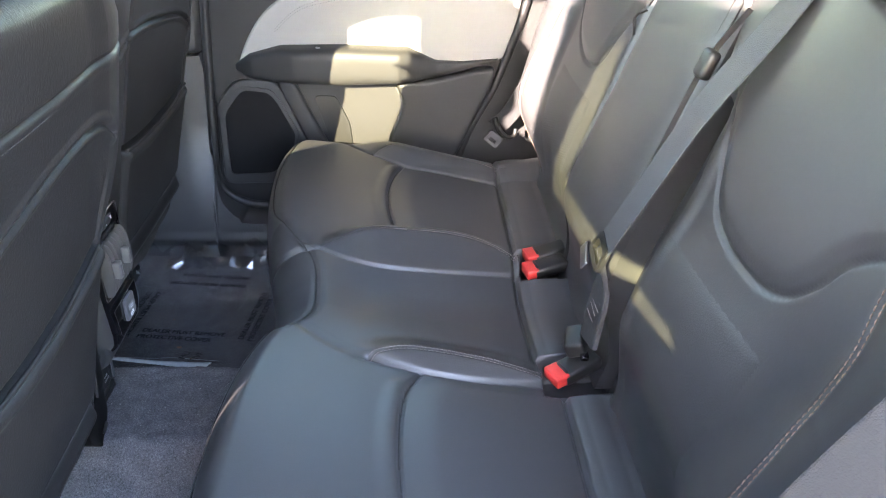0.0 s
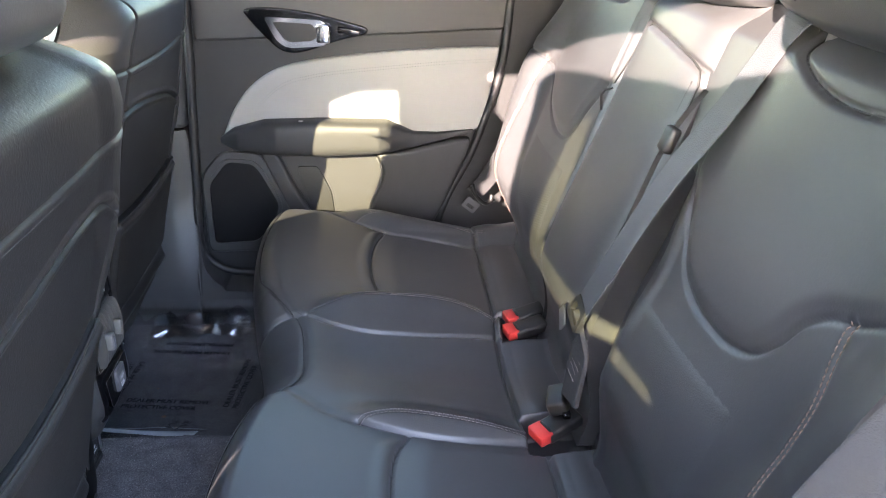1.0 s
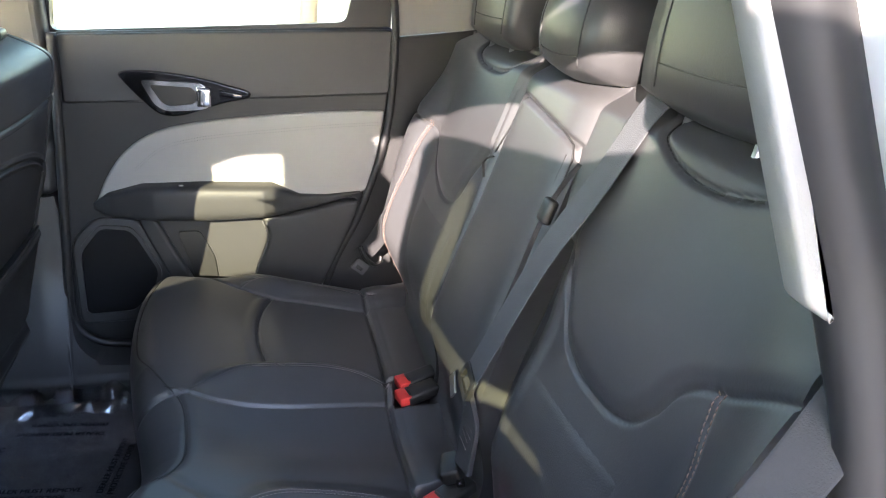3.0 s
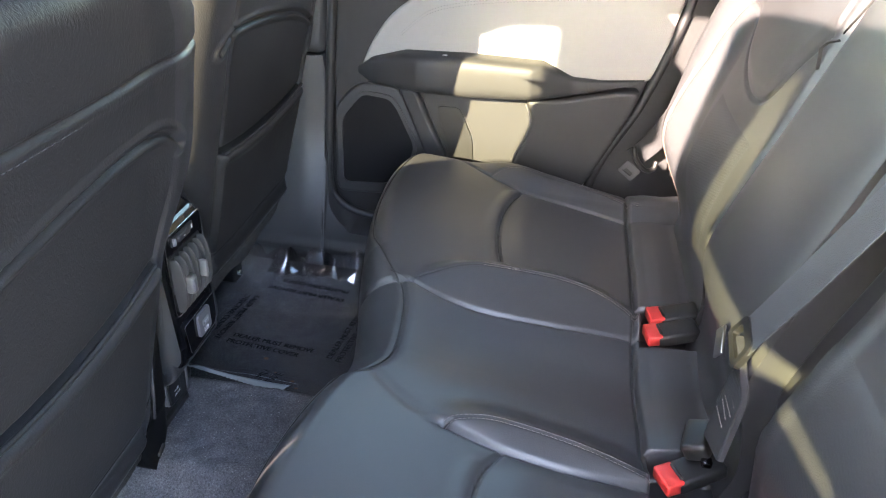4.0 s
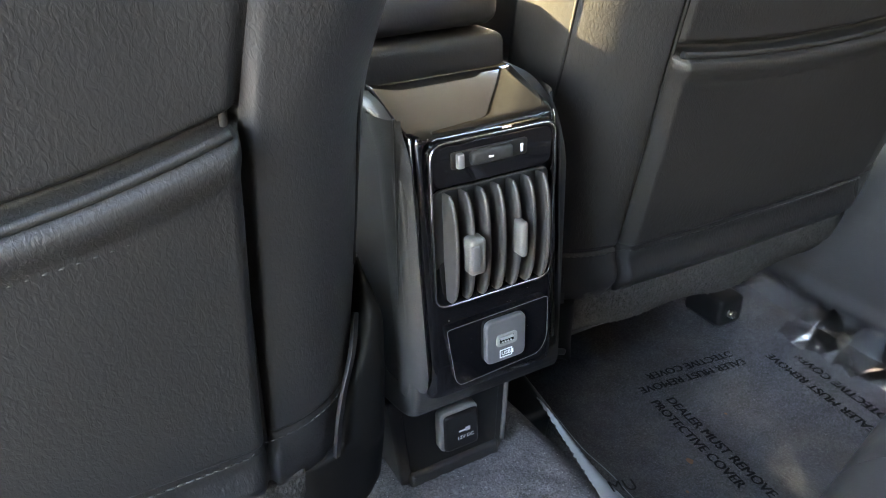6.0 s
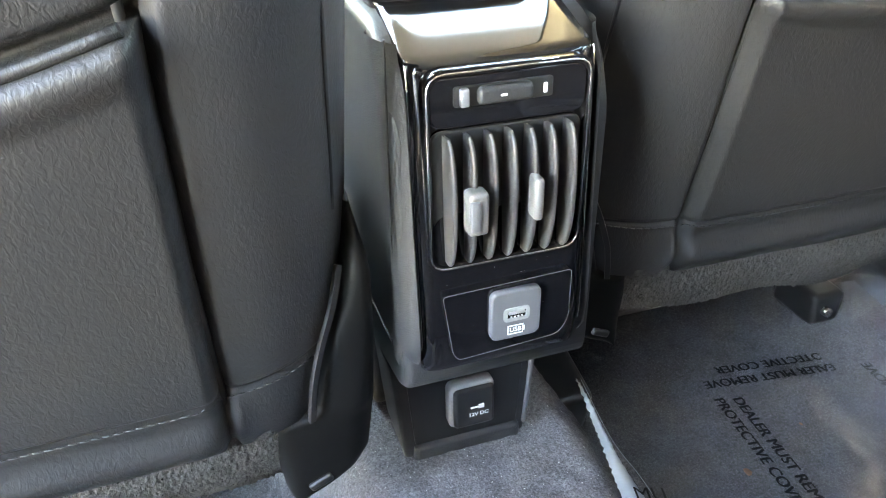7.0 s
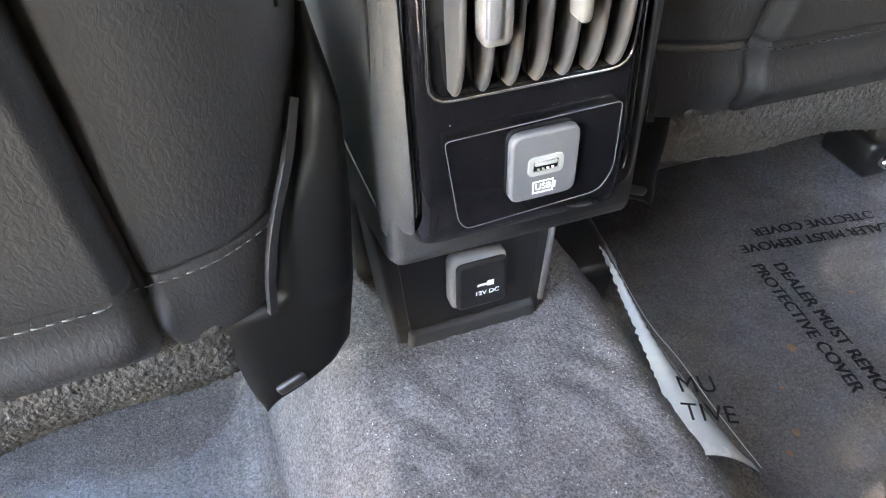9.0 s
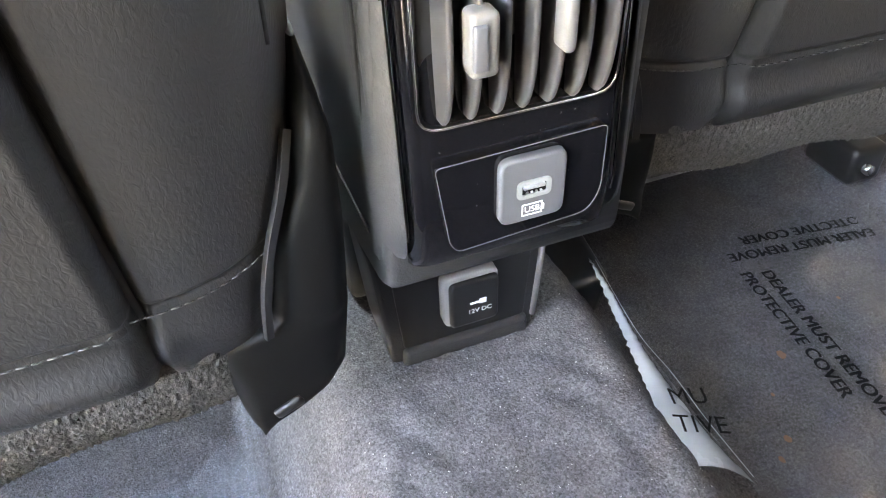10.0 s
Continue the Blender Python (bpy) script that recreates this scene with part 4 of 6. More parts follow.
cpl = [(0.60, 0.12), (0.97, 0.12), (0.97, 0.884), (0.772, 0.860), (0.765, 0.70), (0.705, 0.46), (0.645, 0.34)]
single("trim", slab(cpl, 0.02, door_at(0.692), 0.004), PLASTIC, "black lower quarter trim beside the rear seat", "trim", kind="structure")
def pillar_base():
    xs, vs = np.linspace(-0.30, 0.55, 200), np.linspace(0, 1, 110)
    A, V = np.meshgrid(xs, vs, indexing="ij")
    top = np.interp(A, *np.array(sp([(-0.30, 0.505), (0.00, 0.505), (0.038, 0.505), (0.0445, 0.502), (0.047, 0.40), (0.0485, 0.26), (0.056, 0.195), (0.070, 0.166), (0.10, 0.140), (0.15, 0.126), (0.55, 0.120)], 8)).T)
    Z = 0.02 + (top - 0.02) * V
    Yy = 0.575 + 0.024 * step(Z, 0.02, 0.080) + 0.069 * step(Z, 0.065, 0.36) + 0.03 * step(A, -0.08, -0.30)
    Yy = Yy - 0.007 * bump(Z - 0.090, 0.020) * step(A, 0.30, 0.10)
    Yy = Yy + 0.016 * step(A, -0.01, 0.055) * step(Z, 0.10, 0.32)
    return grid_mesh("sill", np.stack([A, Yy, Z], -1), PLASTIC_SOFT, wrap=(0, 0.10, 0))


single("sill", pillar_base(), PLASTIC_SOFT, "charcoal plastic pillar base flaring into the door sill", "sill", kind="structure")


# ---- left rear of the body: seal, jamb and quarter panel ----
def edge_x(z):
    return np.interp(z, [-0.15, 0.10, 0.25, 0.50, 0.747, 0.824, 0.914, 1.036, 1.25], [0.40, 0.52, 0.68, 0.79, 0.796, 0.775, 0.734, 0.671, 0.645])


def seal_x(z):
    """The inner edge of the door opening, deeper in than the outer skin."""
    k = 1.264
    return 0.458 + (edge_x(1.023 + (z - 1.023) / k) - 0.458) * k


zs = np.linspace(-0.15, 1.22, 110)
us = np.linspace(0, 1, 60)
U, Z = np.meshgrid(us, zs, indexing="ij")
bulge = 0.10 * step(Z, 0.90, 0.76)
xo = np.interp(U, [0, 0.1, 0.25, 0.35, 0.45, 1], [0.0, 0.025, 0.06, 0.085, 0.12, 0.90])
yo = np.interp(U, [0, 0.1, 0.25, 0.35, 0.45, 1], [-0.650, -0.686, -0.742, -0.756, -0.764, -0.764]) - bulge * np.interp(U, [0, 0.12, 0.30, 0.45, 1], [0, 0.05, 0.45, 0.9, 1.0])
yo = yo + 0.25 * np.clip(Z - 0.90, 0, None) * np.clip(U / 0.35, 0, 1)
turn_in = 1 - np.clip(U / 0.30, 0, 1)
qx = edge_x(Z) * (1 - turn_in) + (seal_x(Z) + 0.002) * turn_in + xo


def eased(A, k=9):
    """Softens the creases along the first axis."""
    pad = np.concatenate([np.repeat(A[:1], k // 2, 0), A, np.repeat(A[-1:], k // 2, 0)])
    return sum(pad[i:i + len(A)] for i in range(k)) / k


quarter = np.stack([eased(qx), eased(yo), Z], -1)
single("body_side_left", grid_mesh("body_side_left", quarter, PAINT, wrap=(0, 0.05, 0)), PAINT, "white painted rear quarter of the car", "car body", kind="structure")
seal = [(float(seal_x(z)) - 0.0125, -0.646, z) for z in np.linspace(0.05, 1.22, 60)]
single("door_seal", tube(seal, 0.0225, 12), RUBBER, "thick black rubber door seal", "seal", kind="structure")
zb, ub = np.meshgrid(np.linspace(0.05, 1.22, 60), np.linspace(-0.018, 0.030, 6), indexing="ij")
single("trim", grid_mesh("trim", np.stack([seal_x(zb) + ub, np.full_like(zb, -0.622), zb], -1), RUBBER, wrap=(0, 0.01, 0)), RUBBER, "black inner lip of the door opening", "trim", kind="structure")
tl = rounded([(0.458 + (u - 0.458) * 1.264, 1.023 + (v - 1.023) * 1.264) for u, v in ((0.638, 1.17), (0.69, 1.17), (0.657, 1.03), (0.722, 0.882), (0.705, 0.893), (0.640, 1.035))], 0.006)
single("trim", slab(tl, 0.02, Matrix.Translation((0, -0.655, 0)) @ SIDE, 0.004), TRIM_GREY, "light grey rear pillar trim", "trim", kind="structure")
single("trim", slab([(0.86, 0.10), (1.0, 0.10), (1.0, 0.89), (0.84, 0.885), (0.92, 0.75), (0.92, 0.45)], 0.03, Matrix.Translation((0, -0.640, 0)) @ SIDE, 0.004), PLASTIC, "black lower quarter trim beside the rear seat", "trim", kind="structure")


# ---- the open left rear door, hinged at the centre pillar ----
open_door = thing("open_rear_door", "white rear door standing wide open with an added sun-blocking sheet on its window", "car door", (0.06, -0.76, 0.0))
SWING = Matrix.Translation((0.06, -0.76, 0)) @ pose(0, 0, 0, 0, 0, -65) @ SIDE
d_out = rounded([(-0.04, 0.02), (0.60, 0.02), (0.88, 0.35), (1.02, 0.70), (1.02, 1.0), (0.95, 1.36), (0.80, 1.34), (0.67, 1.262), (0.448, 1.276), (0.12, 1.284), (0.092, 0.935), (-0.04, 0.925), (-0.04, 0.5)], 0.006)
d_hole = rounded([(0.176, 0.90), (0.42, 0.90), (0.60, 0.90), (0.712, 0.905), (0.712, 1.0), (0.68, 1.235), (0.45, 1.242), (0.28, 1.242), (0.226, 1.06)], 0.012)
part("shell", ring(d_out, d_hole, 0.012, SWING @ Matrix.Translation((0, 0, -0.020))), PAINT, open_door)
part("lower_panel", slab(rounded([(-0.035, 0.025), (0.59, 0.025), (0.87, 0.35), (1.0, 0.70), (1.0, 0.86), (-0.035, 0.86)], 0.03), 0.019, SWING, 0.006), PAINT, open_door)
part("door_card", slab(rounded([(-0.03, 0.04), (0.58, 0.04), (0.86, 0.36), (0.98, 0.70), (0.98, 0.855), (-0.03, 0.855)], 0.03), 0.045, SWING @ Matrix.Translation((0, 0, -0.041)), 0.004), PLASTIC, open_door, "charcoal door card")
part("inner_trim", ring(d_out, d_hole, 0.006, SWING @ Matrix.Translation((0, 0, -0.0345))), PLASTIC, open_door, "charcoal inner door trim")
part("glass", slab(d_hole, 0.004, SWING @ Matrix.Translation((0, 0, -0.03)), 0), GLASS_DARK, open_door, "green tinted privacy glass")
# unseen sheet, added on the glass to cut the sun to its patches
part("sun_blocker", slab([(0.252, 0.966), (0.289, 0.960), (0.402, 0.940), (0.548, 0.922), (0.562, 0.903), (0.713, 0.906), (0.690, 1.236), (0.326, 1.238), (0.288, 1.06)], 0.0006, SWING @ Matrix.Translation((0, 0, -0.025)), 0), SUN_BLOCKER, open_door, "added white sheet that blocks the sun")

# left centre pillar, closing the front of the door opening
single("trim", rbox((0.11, 0.085, 1.25), (-0.015, -0.704, 0.62), 0.012), PLASTIC_SOFT, "charcoal centre pillar trim", "trim", kind="structure")


# ---- upholstery lines of the bench ----
def offset_line(line, d):
    """A line of (a, c) moved sideways by d."""
    p = np.array(line)
    t = np.gradient(p, axis=0)
    t /= np.linalg.norm(t, axis=1)[:, None] + 1e-12
    return [tuple(q) for q in p + d * np.stack([-t[:, 1], t[:, 0]], -1)]


def on_cushion(line, lift=0.0):
    a = np.array(line)
    z = cushion_z(a[:, 0], a[:, 1])
    return [(x, y, zz + lift) for (x, y), zz in zip(line, z)]


for ln, first in ((IN_TOP_R, 0.450), (IN_TOP_L, 0.448), (OUT_TOP_R, 0.450), (OUT_TOP_L, 0.47)):
    for d in (-0.0028, 0.0028):
        part("stitching", stitches(on_cushion(offset_line([q for q in ln if q[0] > first], d), 0.0003), 0.0042, 0.0012, 0.00048), THREAD, bench, "pale double stitching")
part("piping", tube(on_cushion([(float(welt_x(y)), y) for y in np.linspace(-0.64, 0.62, 240)], -0.0020), 0.0012, 6), SEAM, bench, "dark seam piping")
for ln, lift in ((ARC_R, -0.0016), (ARC_L, -0.0016), (IN_LOW_R, -0.002), (IN_LOW_L, -0.002), (OUT_LOW_R, -0.0016), (OUT_LOW_L, -0.0016), (TIP_R, -0.0010),
                 (IN_TOP_R, -0.0008), (IN_TOP_L, -0.0008), (ROLL_R, -0.003), (ROLL_MID, -0.003), (ROLL_L, -0.003)):
    part("seam", tube(on_cushion(ln, lift), 0.0011, 6), SEAM, bench, "dark seam")


def on_side_back(sgn, line, lift=0.0):
    a = np.array(line)
    o = back_side_out(a[:, 0], a[:, 1], sgn) + lift
    return [tuple(on_back(sgn * y, z, float(k))) for (y, z), k in zip(line, o)]


for sgn, ob in ((1, back_r), (-1, back_l)):
    for d in (-0.0036, 0.0036):
        part("stitching", stitches(on_side_back(sgn, offset_line(back_lines(sgn)[1], d)), 0.0046, 0.0016, 0.0007, tuple(BN * 0.0006)), THREAD_TAN, ob, "copper double stitching")
    part("seam", tube(on_side_back(sgn, back_lines(sgn)[0], -0.003), 0.0014, 6), SEAM, ob, "dark seam")
    part("seam", tube(on_side_back(sgn, back_lines(sgn)[2], -0.002), 0.0012, 6), SEAM, ob, "dark seam")
    # ribbed, perforated lower panel
    zz = np.linspace(0.40, 0.598, 260)
    uu = np.linspace(0, 1, 60)
    UU, ZZ = np.meshgrid(uu, zz, indexing="ij")
    y0 = 0.168 + 0.05 * step(ZZ, 0.57, 0.60) ** 2
    y1 = np.interp(ZZ, [0.36, 0.42, 0.52, 0.60], [0.37, 0.40, 0.425, 0.425]) + (0.06 if sgn < 0 else 0)
    YY = y0 + (y1 - y0) * UU
    OO = back_side_out(YY, ZZ, sgn) + 0.0010 + 0.00016 * np.sin((ZZ + 0.3 * YY) * math.tau / 0.0042)
    edge = np.minimum(np.minimum(UU, 1 - UU) * 0.25, np.minimum(ZZ - 0.40, 0.598 - ZZ))
    OO = OO - 0.0030 * step(edge, 0.030, 0.0)
    PP = np.stack([back_x(ZZ) + BN.x * OO, sgn * YY, ZZ + BN.z * OO], -1)
    part("perforated_panel", grid_mesh("perforated_panel", PP if sgn > 0 else PP[::-1], PERFORATED), PERFORATED, ob, "finely ribbed perforated panel")
# pull strap of the armrest
part("pull_strap", ribbon([on_back(0.108, 0.738, 0.016), on_back(0.118, 0.731, 0.022), on_back(0.126, 0.722, 0.022), on_back(0.131, 0.700, 0.010)], tuple(BN), 0.004, 0.0010), WEBBING, centre, "black fabric pull strap")
cs = [tuple(on_back(y, z, 0.0150)) for y, z in FLAP_LINE]
part("seam", tube(cs, 0.0013, 6), SEAM, centre, "dark seam")
for ex in (-0.118, 0.094):
    part("seam", tube([tuple(on_back(ex, z, 0.0135)) for z in np.linspace(0.52, 0.80, 20)], 0.0011, 6), SEAM, centre, "dark seam")


# ---- seat belts and buckles ----
def strap_across(points):
    pts = [Vector(p) for p in points]
    return [(pts[min(i + 1, len(pts) - 1)] - pts[max(i - 1, 0)]).cross(BN).normalized() for i in range(len(pts))]


belt_c = thing("seat_belt", "grey centre seat belt hanging fastened across the backrest", "seat belt", on_back(-0.25, 0.88), "seat belts")
path = [on_back(-0.262, 0.905, -0.01), on_back(-0.258, 0.890, 0.012), on_back(-0.245, 0.80, 0.026), on_back(-0.215, 0.70, 0.036), on_back(-0.185, 0.59, 0.036), on_back(-0.150, 0.50, 0.030)]
pts = spline([tuple(p) for p in path], 8)
part("webbing", ribbon(pts, strap_across(pts), 0.046), WEBBING_GREY, belt_c)
p2 = spline([tuple(p) for p in (on_back(-0.165, 0.80, 0.016), on_back(-0.160, 0.735, 0.030), on_back(-0.155, 0.62, 0.028), on_back(-0.142, 0.50, 0.028))], 8)
part("webbing", ribbon(p2, tuple(BN), 0.007), WEBBING, belt_c, "second strand of webbing seen edge on")
part("clip", rbox((0.014, 0.024, 0.032), on_back(-0.172, 0.738, 0.034), 0.005, 3, pose(0, 0, 0, 0, 18, 0)), PLASTIC_DARK, belt_c, "black plastic belt clip")
tg = Matrix.Translation(on_back(-0.148, 0.492, 0.034)) @ pose(0, 0, 0, 12, 18, 0)
part("tongue", ring(rounded([(-0.026, -0.016), (0.026, -0.016), (0.022, 0.02), (-0.022, 0.02)], 0.008), rounded([(-0.019, -0.008), (0.019, -0.008), (0.016, 0.010), (-0.016, 0.010)], 0.004), 0.007, tg @ pose(0, 0, 0, 0, 0, 0) @ Matrix(((0, 0, -1, 0), (1, 0, 0, 0), (0, 1, 0, 0), (0, 0, 0, 1)))), PLASTIC_DARK, belt_c, "black moulded belt tongue")
part("tongue_plate", rbox((0.003, 0.034, 0.016), on_back(-0.122, 0.470, 0.036), 0.001, 2, pose(0, 0, 0, 28, 18, 0)), STEEL, belt_c, "bright steel latch plate")
low = spline([tuple(p) for p in (on_back(-0.148, 0.488, 0.028), on_back(-0.143, 0.450, 0.004), on_back(-0.150, 0.412, -0.004), on_back(-0.160, 0.372, -0.010))], 6)
part("webbing", ribbon(low, strap_across(low), [0.030 + 0.026 * math.sin(min(1, i / (len(low) - 1) * 1.25) * math.pi * 0.62) for i in range(len(low))], 0.005), WEBBING, belt_c, "sewn folded webbing end")
for k in range(5):
    zz = 0.405 + 0.008 * k
    part("stitching", stitches([tuple(on_back(-0.168 + 0.004 * (k % 2), zz, 0.0012)), tuple(on_back(-0.134, zz + 0.003 * (k % 2), 0.0012))], 0.003, 0.0012, 0.0006, tuple(BN * 0.0006)), THREAD, belt_c)
an = thing("belt_anchor_latch", "black release latch of the centre belt in its well", "belt latch", (0.742, -0.13, 0.33))
part("body", rbox((0.030, 0.046, 0.026), (0.738, -0.118, 0.338), 0.006, 3, pose(0, 0, 0, 10, -25, -20)), PLASTIC_DARK, an)
part("release_slot", rbox((0.012, 0.016, 0.010), (0.745, -0.142, 0.330), 0.003, 3), GLOSS, an)


def buckle(x, y, z, tilt, turn, label):
    ob = thing("belt_buckle", label, "belt buckle", (x, y, z), "belt buckles")
    m = pose(0, 0, 0, 0, tilt, turn)
    part("body", rbox((0.062, 0.036, 0.020), Vector((x, y, z)) + m @ Vector((0.020, 0, -0.002)), 0.005, 3, m), PLASTIC_DARK, ob)
    part("press_button", rbox((0.022, 0.034, 0.0175), Vector((x, y, z)) + m @ Vector((-0.014, 0, 0.001)), 0.0025, 2, m @ pose(0, 0, 0, 0, 6, 0)), RED, ob, "bright red release button")
    part("slot", rbox((0.004, 0.024, 0.004), Vector((x, y, z)) + m @ Vector((-0.004, 0, 0.0090)), 0.001, 1, m), PLASTIC_DARK, ob)
    return ob


buckle(0.730, 0.164, 0.311, -12, 12, "black belt buckle with red button in its well")
buckle(0.724, 0.124, 0.307, -12, 12, "black belt buckle with red button beside its twin")
buckle(0.720, -0.148, 0.308, -14, 25, "black belt buckle with red button and centre latch beside it")

belt_r = thing("seat_belt", "black outer seat belt with tongue hanging beside the bolster", "seat belt", (0.72, 0.63, 0.40), "seat belts")
pr = spline([(0.70, 0.622, 0.372), (0.728, 0.612, 0.41), (0.762, 0.602, 0.478), (0.785, 0.615, 0.53), (0.83, 0.655, 0.62), (0.87, 0.665, 0.75)], 8)
part("webbing", ribbon(pr, (0.62, 0.1, -0.5), 0.044), WEBBING, belt_r)
part("tongue", tube(spline([(0.693, 0.60, 0.402), (0.702, 0.597, 0.378), (0.722, 0.598, 0.357), (0.738, 0.605, 0.358), (0.742, 0.612, 0.372)], 6), 0.0048, 8), PLASTIC_DARK, belt_r, "dark grey tongue loop")
# steel plate coloured dull grey, so its shade is put into the material
part("tongue_plate", ring(rounded([(-0.018, -0.014), (0.018, -0.014), (0.018, 0.014), (-0.018, 0.014)], 0.004), rounded([(-0.009, -0.007), (0.009, -0.007), (0.009, 0.001), (-0.009, 0.001)], 0.001), 0.003,
                          Matrix.Translation((0.692, 0.598, 0.352)) @ pose(0, 0, 0, 0, 38, 0) @ SIDE), GREY_PLASTIC, belt_r, "bright steel latch plate")
single("trim", slab([(0.66, 0.10), (0.98, 0.10), (0.98, 0.90), (0.885, 0.90), (0.842, 0.74), (0.800, 0.60), (0.755, 0.47), (0.70, 0.36)], 0.012, Matrix.Translation((0, -0.606, 0)) @ SIDE, 0.003), PLASTIC_DARK, "black side trim between the backrest and the door opening", "trim", kind="structure")
belt_l = thing("seat_belt", "dark grey outer seat belt beside the open door", "seat belt", (0.80, -0.64, 0.50), "seat belts")
pl = spline([(0.885, -0.650, 0.905), (0.848, -0.640, 0.806), (0.816, -0.632, 0.722), (0.780, -0.626, 0.646), (0.742, -0.622, 0.548), (0.716, -0.626, 0.44), (0.700, -0.63, 0.36)], 8)
part("webbing", ribbon(pl, (0.45, -0.85, -0.15), 0.040), WEBBING, belt_l)
part("belt_guide", rbox((0.04, 0.05, 0.08), (0.890, -0.648, 0.905), 0.012, 3), PLASTIC_DARK, belt_l, "black belt guide")


# ---- right door details ----
hb = [tuple(p) for p in spline([(0.196, 0.770), (0.235, 0.776), (0.30, 0.772), (0.36, 0.762), (0.415, 0.748), (0.455, 0.736), (0.452, 0.722), (0.41, 0.712), (0.37, 0.700), (0.33, 0.686), (0.295, 0.680), (0.265, 0.688), (0.235, 0.716), (0.205, 0.750)], 4, True)]
part("handle_bezel", slab(hb, 0.012, door_at(0.680), 0.004), GLOSS, door, "piano black handle bezel")
ho = rounded([(0.236, 0.758), (0.355, 0.752), (0.372, 0.738), (0.378, 0.708), (0.360, 0.697), (0.285, 0.692), (0.262, 0.706)], 0.012)
hi = rounded([(0.254, 0.748), (0.338, 0.744), (0.346, 0.734), (0.348, 0.716), (0.338, 0.708), (0.290, 0.704), (0.276, 0.712)], 0.008)
part("handle", ring(ho, hi, 0.010, door_at(0.674)), CHROME, door, "satin chrome pull handle")
part("handle_cup", slab(hi, 0.003, door_at(0.679), 0.001), PLASTIC_DARK, door)
part("handle_blade", rbox((0.030, 0.012, 0.040), (0.362, 0.670, 0.724), 0.005, 3), CHROME, door)
part("lock_lever", rbox((0.050, 0.008, 0.012), (0.418, 0.676, 0.729), 0.003, 3, pose(0, 0, 0, 0, 8, 0)), GLOSS, door)
for d in (0.0, 0.006):
    st = [(x, 0.6825, z + d) for x, z in spline([(0.21, 0.560), (0.265, 0.606), (0.33, 0.626), (0.40, 0.637), (0.515, 0.649), (0.634, 0.660), (0.747, 0.667)], 10)]
    part("stitching", stitches(st, 0.004, 0.002, 0.0006, (0, -0.0006, 0)), TRIM_GREY, door)
ridge = [tuple(p) for p in spline([(0.205, 0.452), (0.240, 0.452), (0.275, 0.38), (0.32, 0.285), (0.345, 0.20), (0.30, 0.20), (0.285, 0.255), (0.245, 0.35)], 4, True)]
part("diagonal_ridge", slab(ridge, 0.02, door_at(0.678), 0.008), PLASTIC, door)
# flat plate: the bottle pocket's shade is put into its darker colour
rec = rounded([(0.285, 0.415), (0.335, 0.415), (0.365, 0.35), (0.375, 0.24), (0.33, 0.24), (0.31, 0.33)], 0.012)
part("pocket_shade", slab(rec, 0.003, door_at(0.6925), 0.001), PLASTIC_DARK, door, "dark plate as the shade in the bottle pocket")
low_p = [tuple(p) for p in spline([(0.478, 0.452), (0.55, 0.462), (0.66, 0.488), (0.695, 0.475), (0.655, 0.37), (0.60, 0.26), (0.53, 0.20), (0.46, 0.24), (0.455, 0.31), (0.475, 0.36), (0.488, 0.41)], 4, True)]
part("lower_bulge", slab(low_p, 0.03, door_at(0.668), 0.010, 4), PLASTIC, door)
part("bulge_edge", tube([(x, 0.668, z) for x, z in spline([(0.474, 0.445), (0.486, 0.41), (0.478, 0.37), (0.462, 0.335), (0.452, 0.29)], 6)], 0.0016, 6), GREY_PLASTIC, door)
part("switch_mark", rbox((0.010, 0.003, 0.004), (0.305, 0.655, 0.5345), 0.001, 1), SILVER, door)
seal_pts = [(x, 0.676, z) for x, z in spline([(0.080, 0.846), (0.074, 0.70), (0.062, 0.50), (0.050, 0.33), (0.045, 0.247), (0.050, 0.205), (0.066, 0.178), (0.092, 0.158), (0.125, 0.147), (0.20, 0.142), (0.40, 0.138)], 8)]
single("door_seal", tube(seal_pts, 0.010, 10), RUBBER, "black rubber seal round the closed door", "seal", kind="structure")
seal_pts = [(x, 0.686, z) for x, z in spline([(0.60, 0.20), (0.642, 0.335), (0.70, 0.455), (0.752, 0.62), (0.768, 0.74), (0.770, 0.90), (0.745, 1.04), (0.70, 1.20)], 8)]
single("door_seal", tube(seal_pts, 0.009, 10), RUBBER, "black rubber seal round the closed door", "seal", kind="structure")
gap = [(x, 0.682, z) for x, z in spline([(0.0845, 0.83), (0.073, 0.70), (0.0595, 0.50), (0.048, 0.36), (0.043, 0.27)], 8)]
single("trim", tube(gap, 0.0020, 6), GREY_PLASTIC, "thin bright lip of the door gap", "trim", kind="structure")
single("trim", rbox((0.13, 0.006, 0.0026), (-0.035, 0.6700, 0.5065), 0.0005, 1), PLASTIC_DARK, "dark joint in the pillar trim", "trim", kind="structure")
# rear quarter window in the grey pillar: an opaque plate, its daylight painted white
single("window_3", slab(qh, 0.004, door_at(0.686), 0.001), material("white pane as daylight", (0.85, 0.85, 0.85), 0.3), "small rear quarter pane with daylight put into its white colour", "window", kind="structure")

# front right door, seen past the front seats
fd = thing("front_door_trim", "front door trim with sunlit light grey insert", "car door", (-0.5, 0.70, 0.2))
part("panel", slab(rounded([(-1.08, 0.15), (-0.11, 0.13), (-0.11, 0.84), (-1.08, 0.82)], 0.02), 0.02, door_at(0.698), 0.006), PLASTIC, fd)
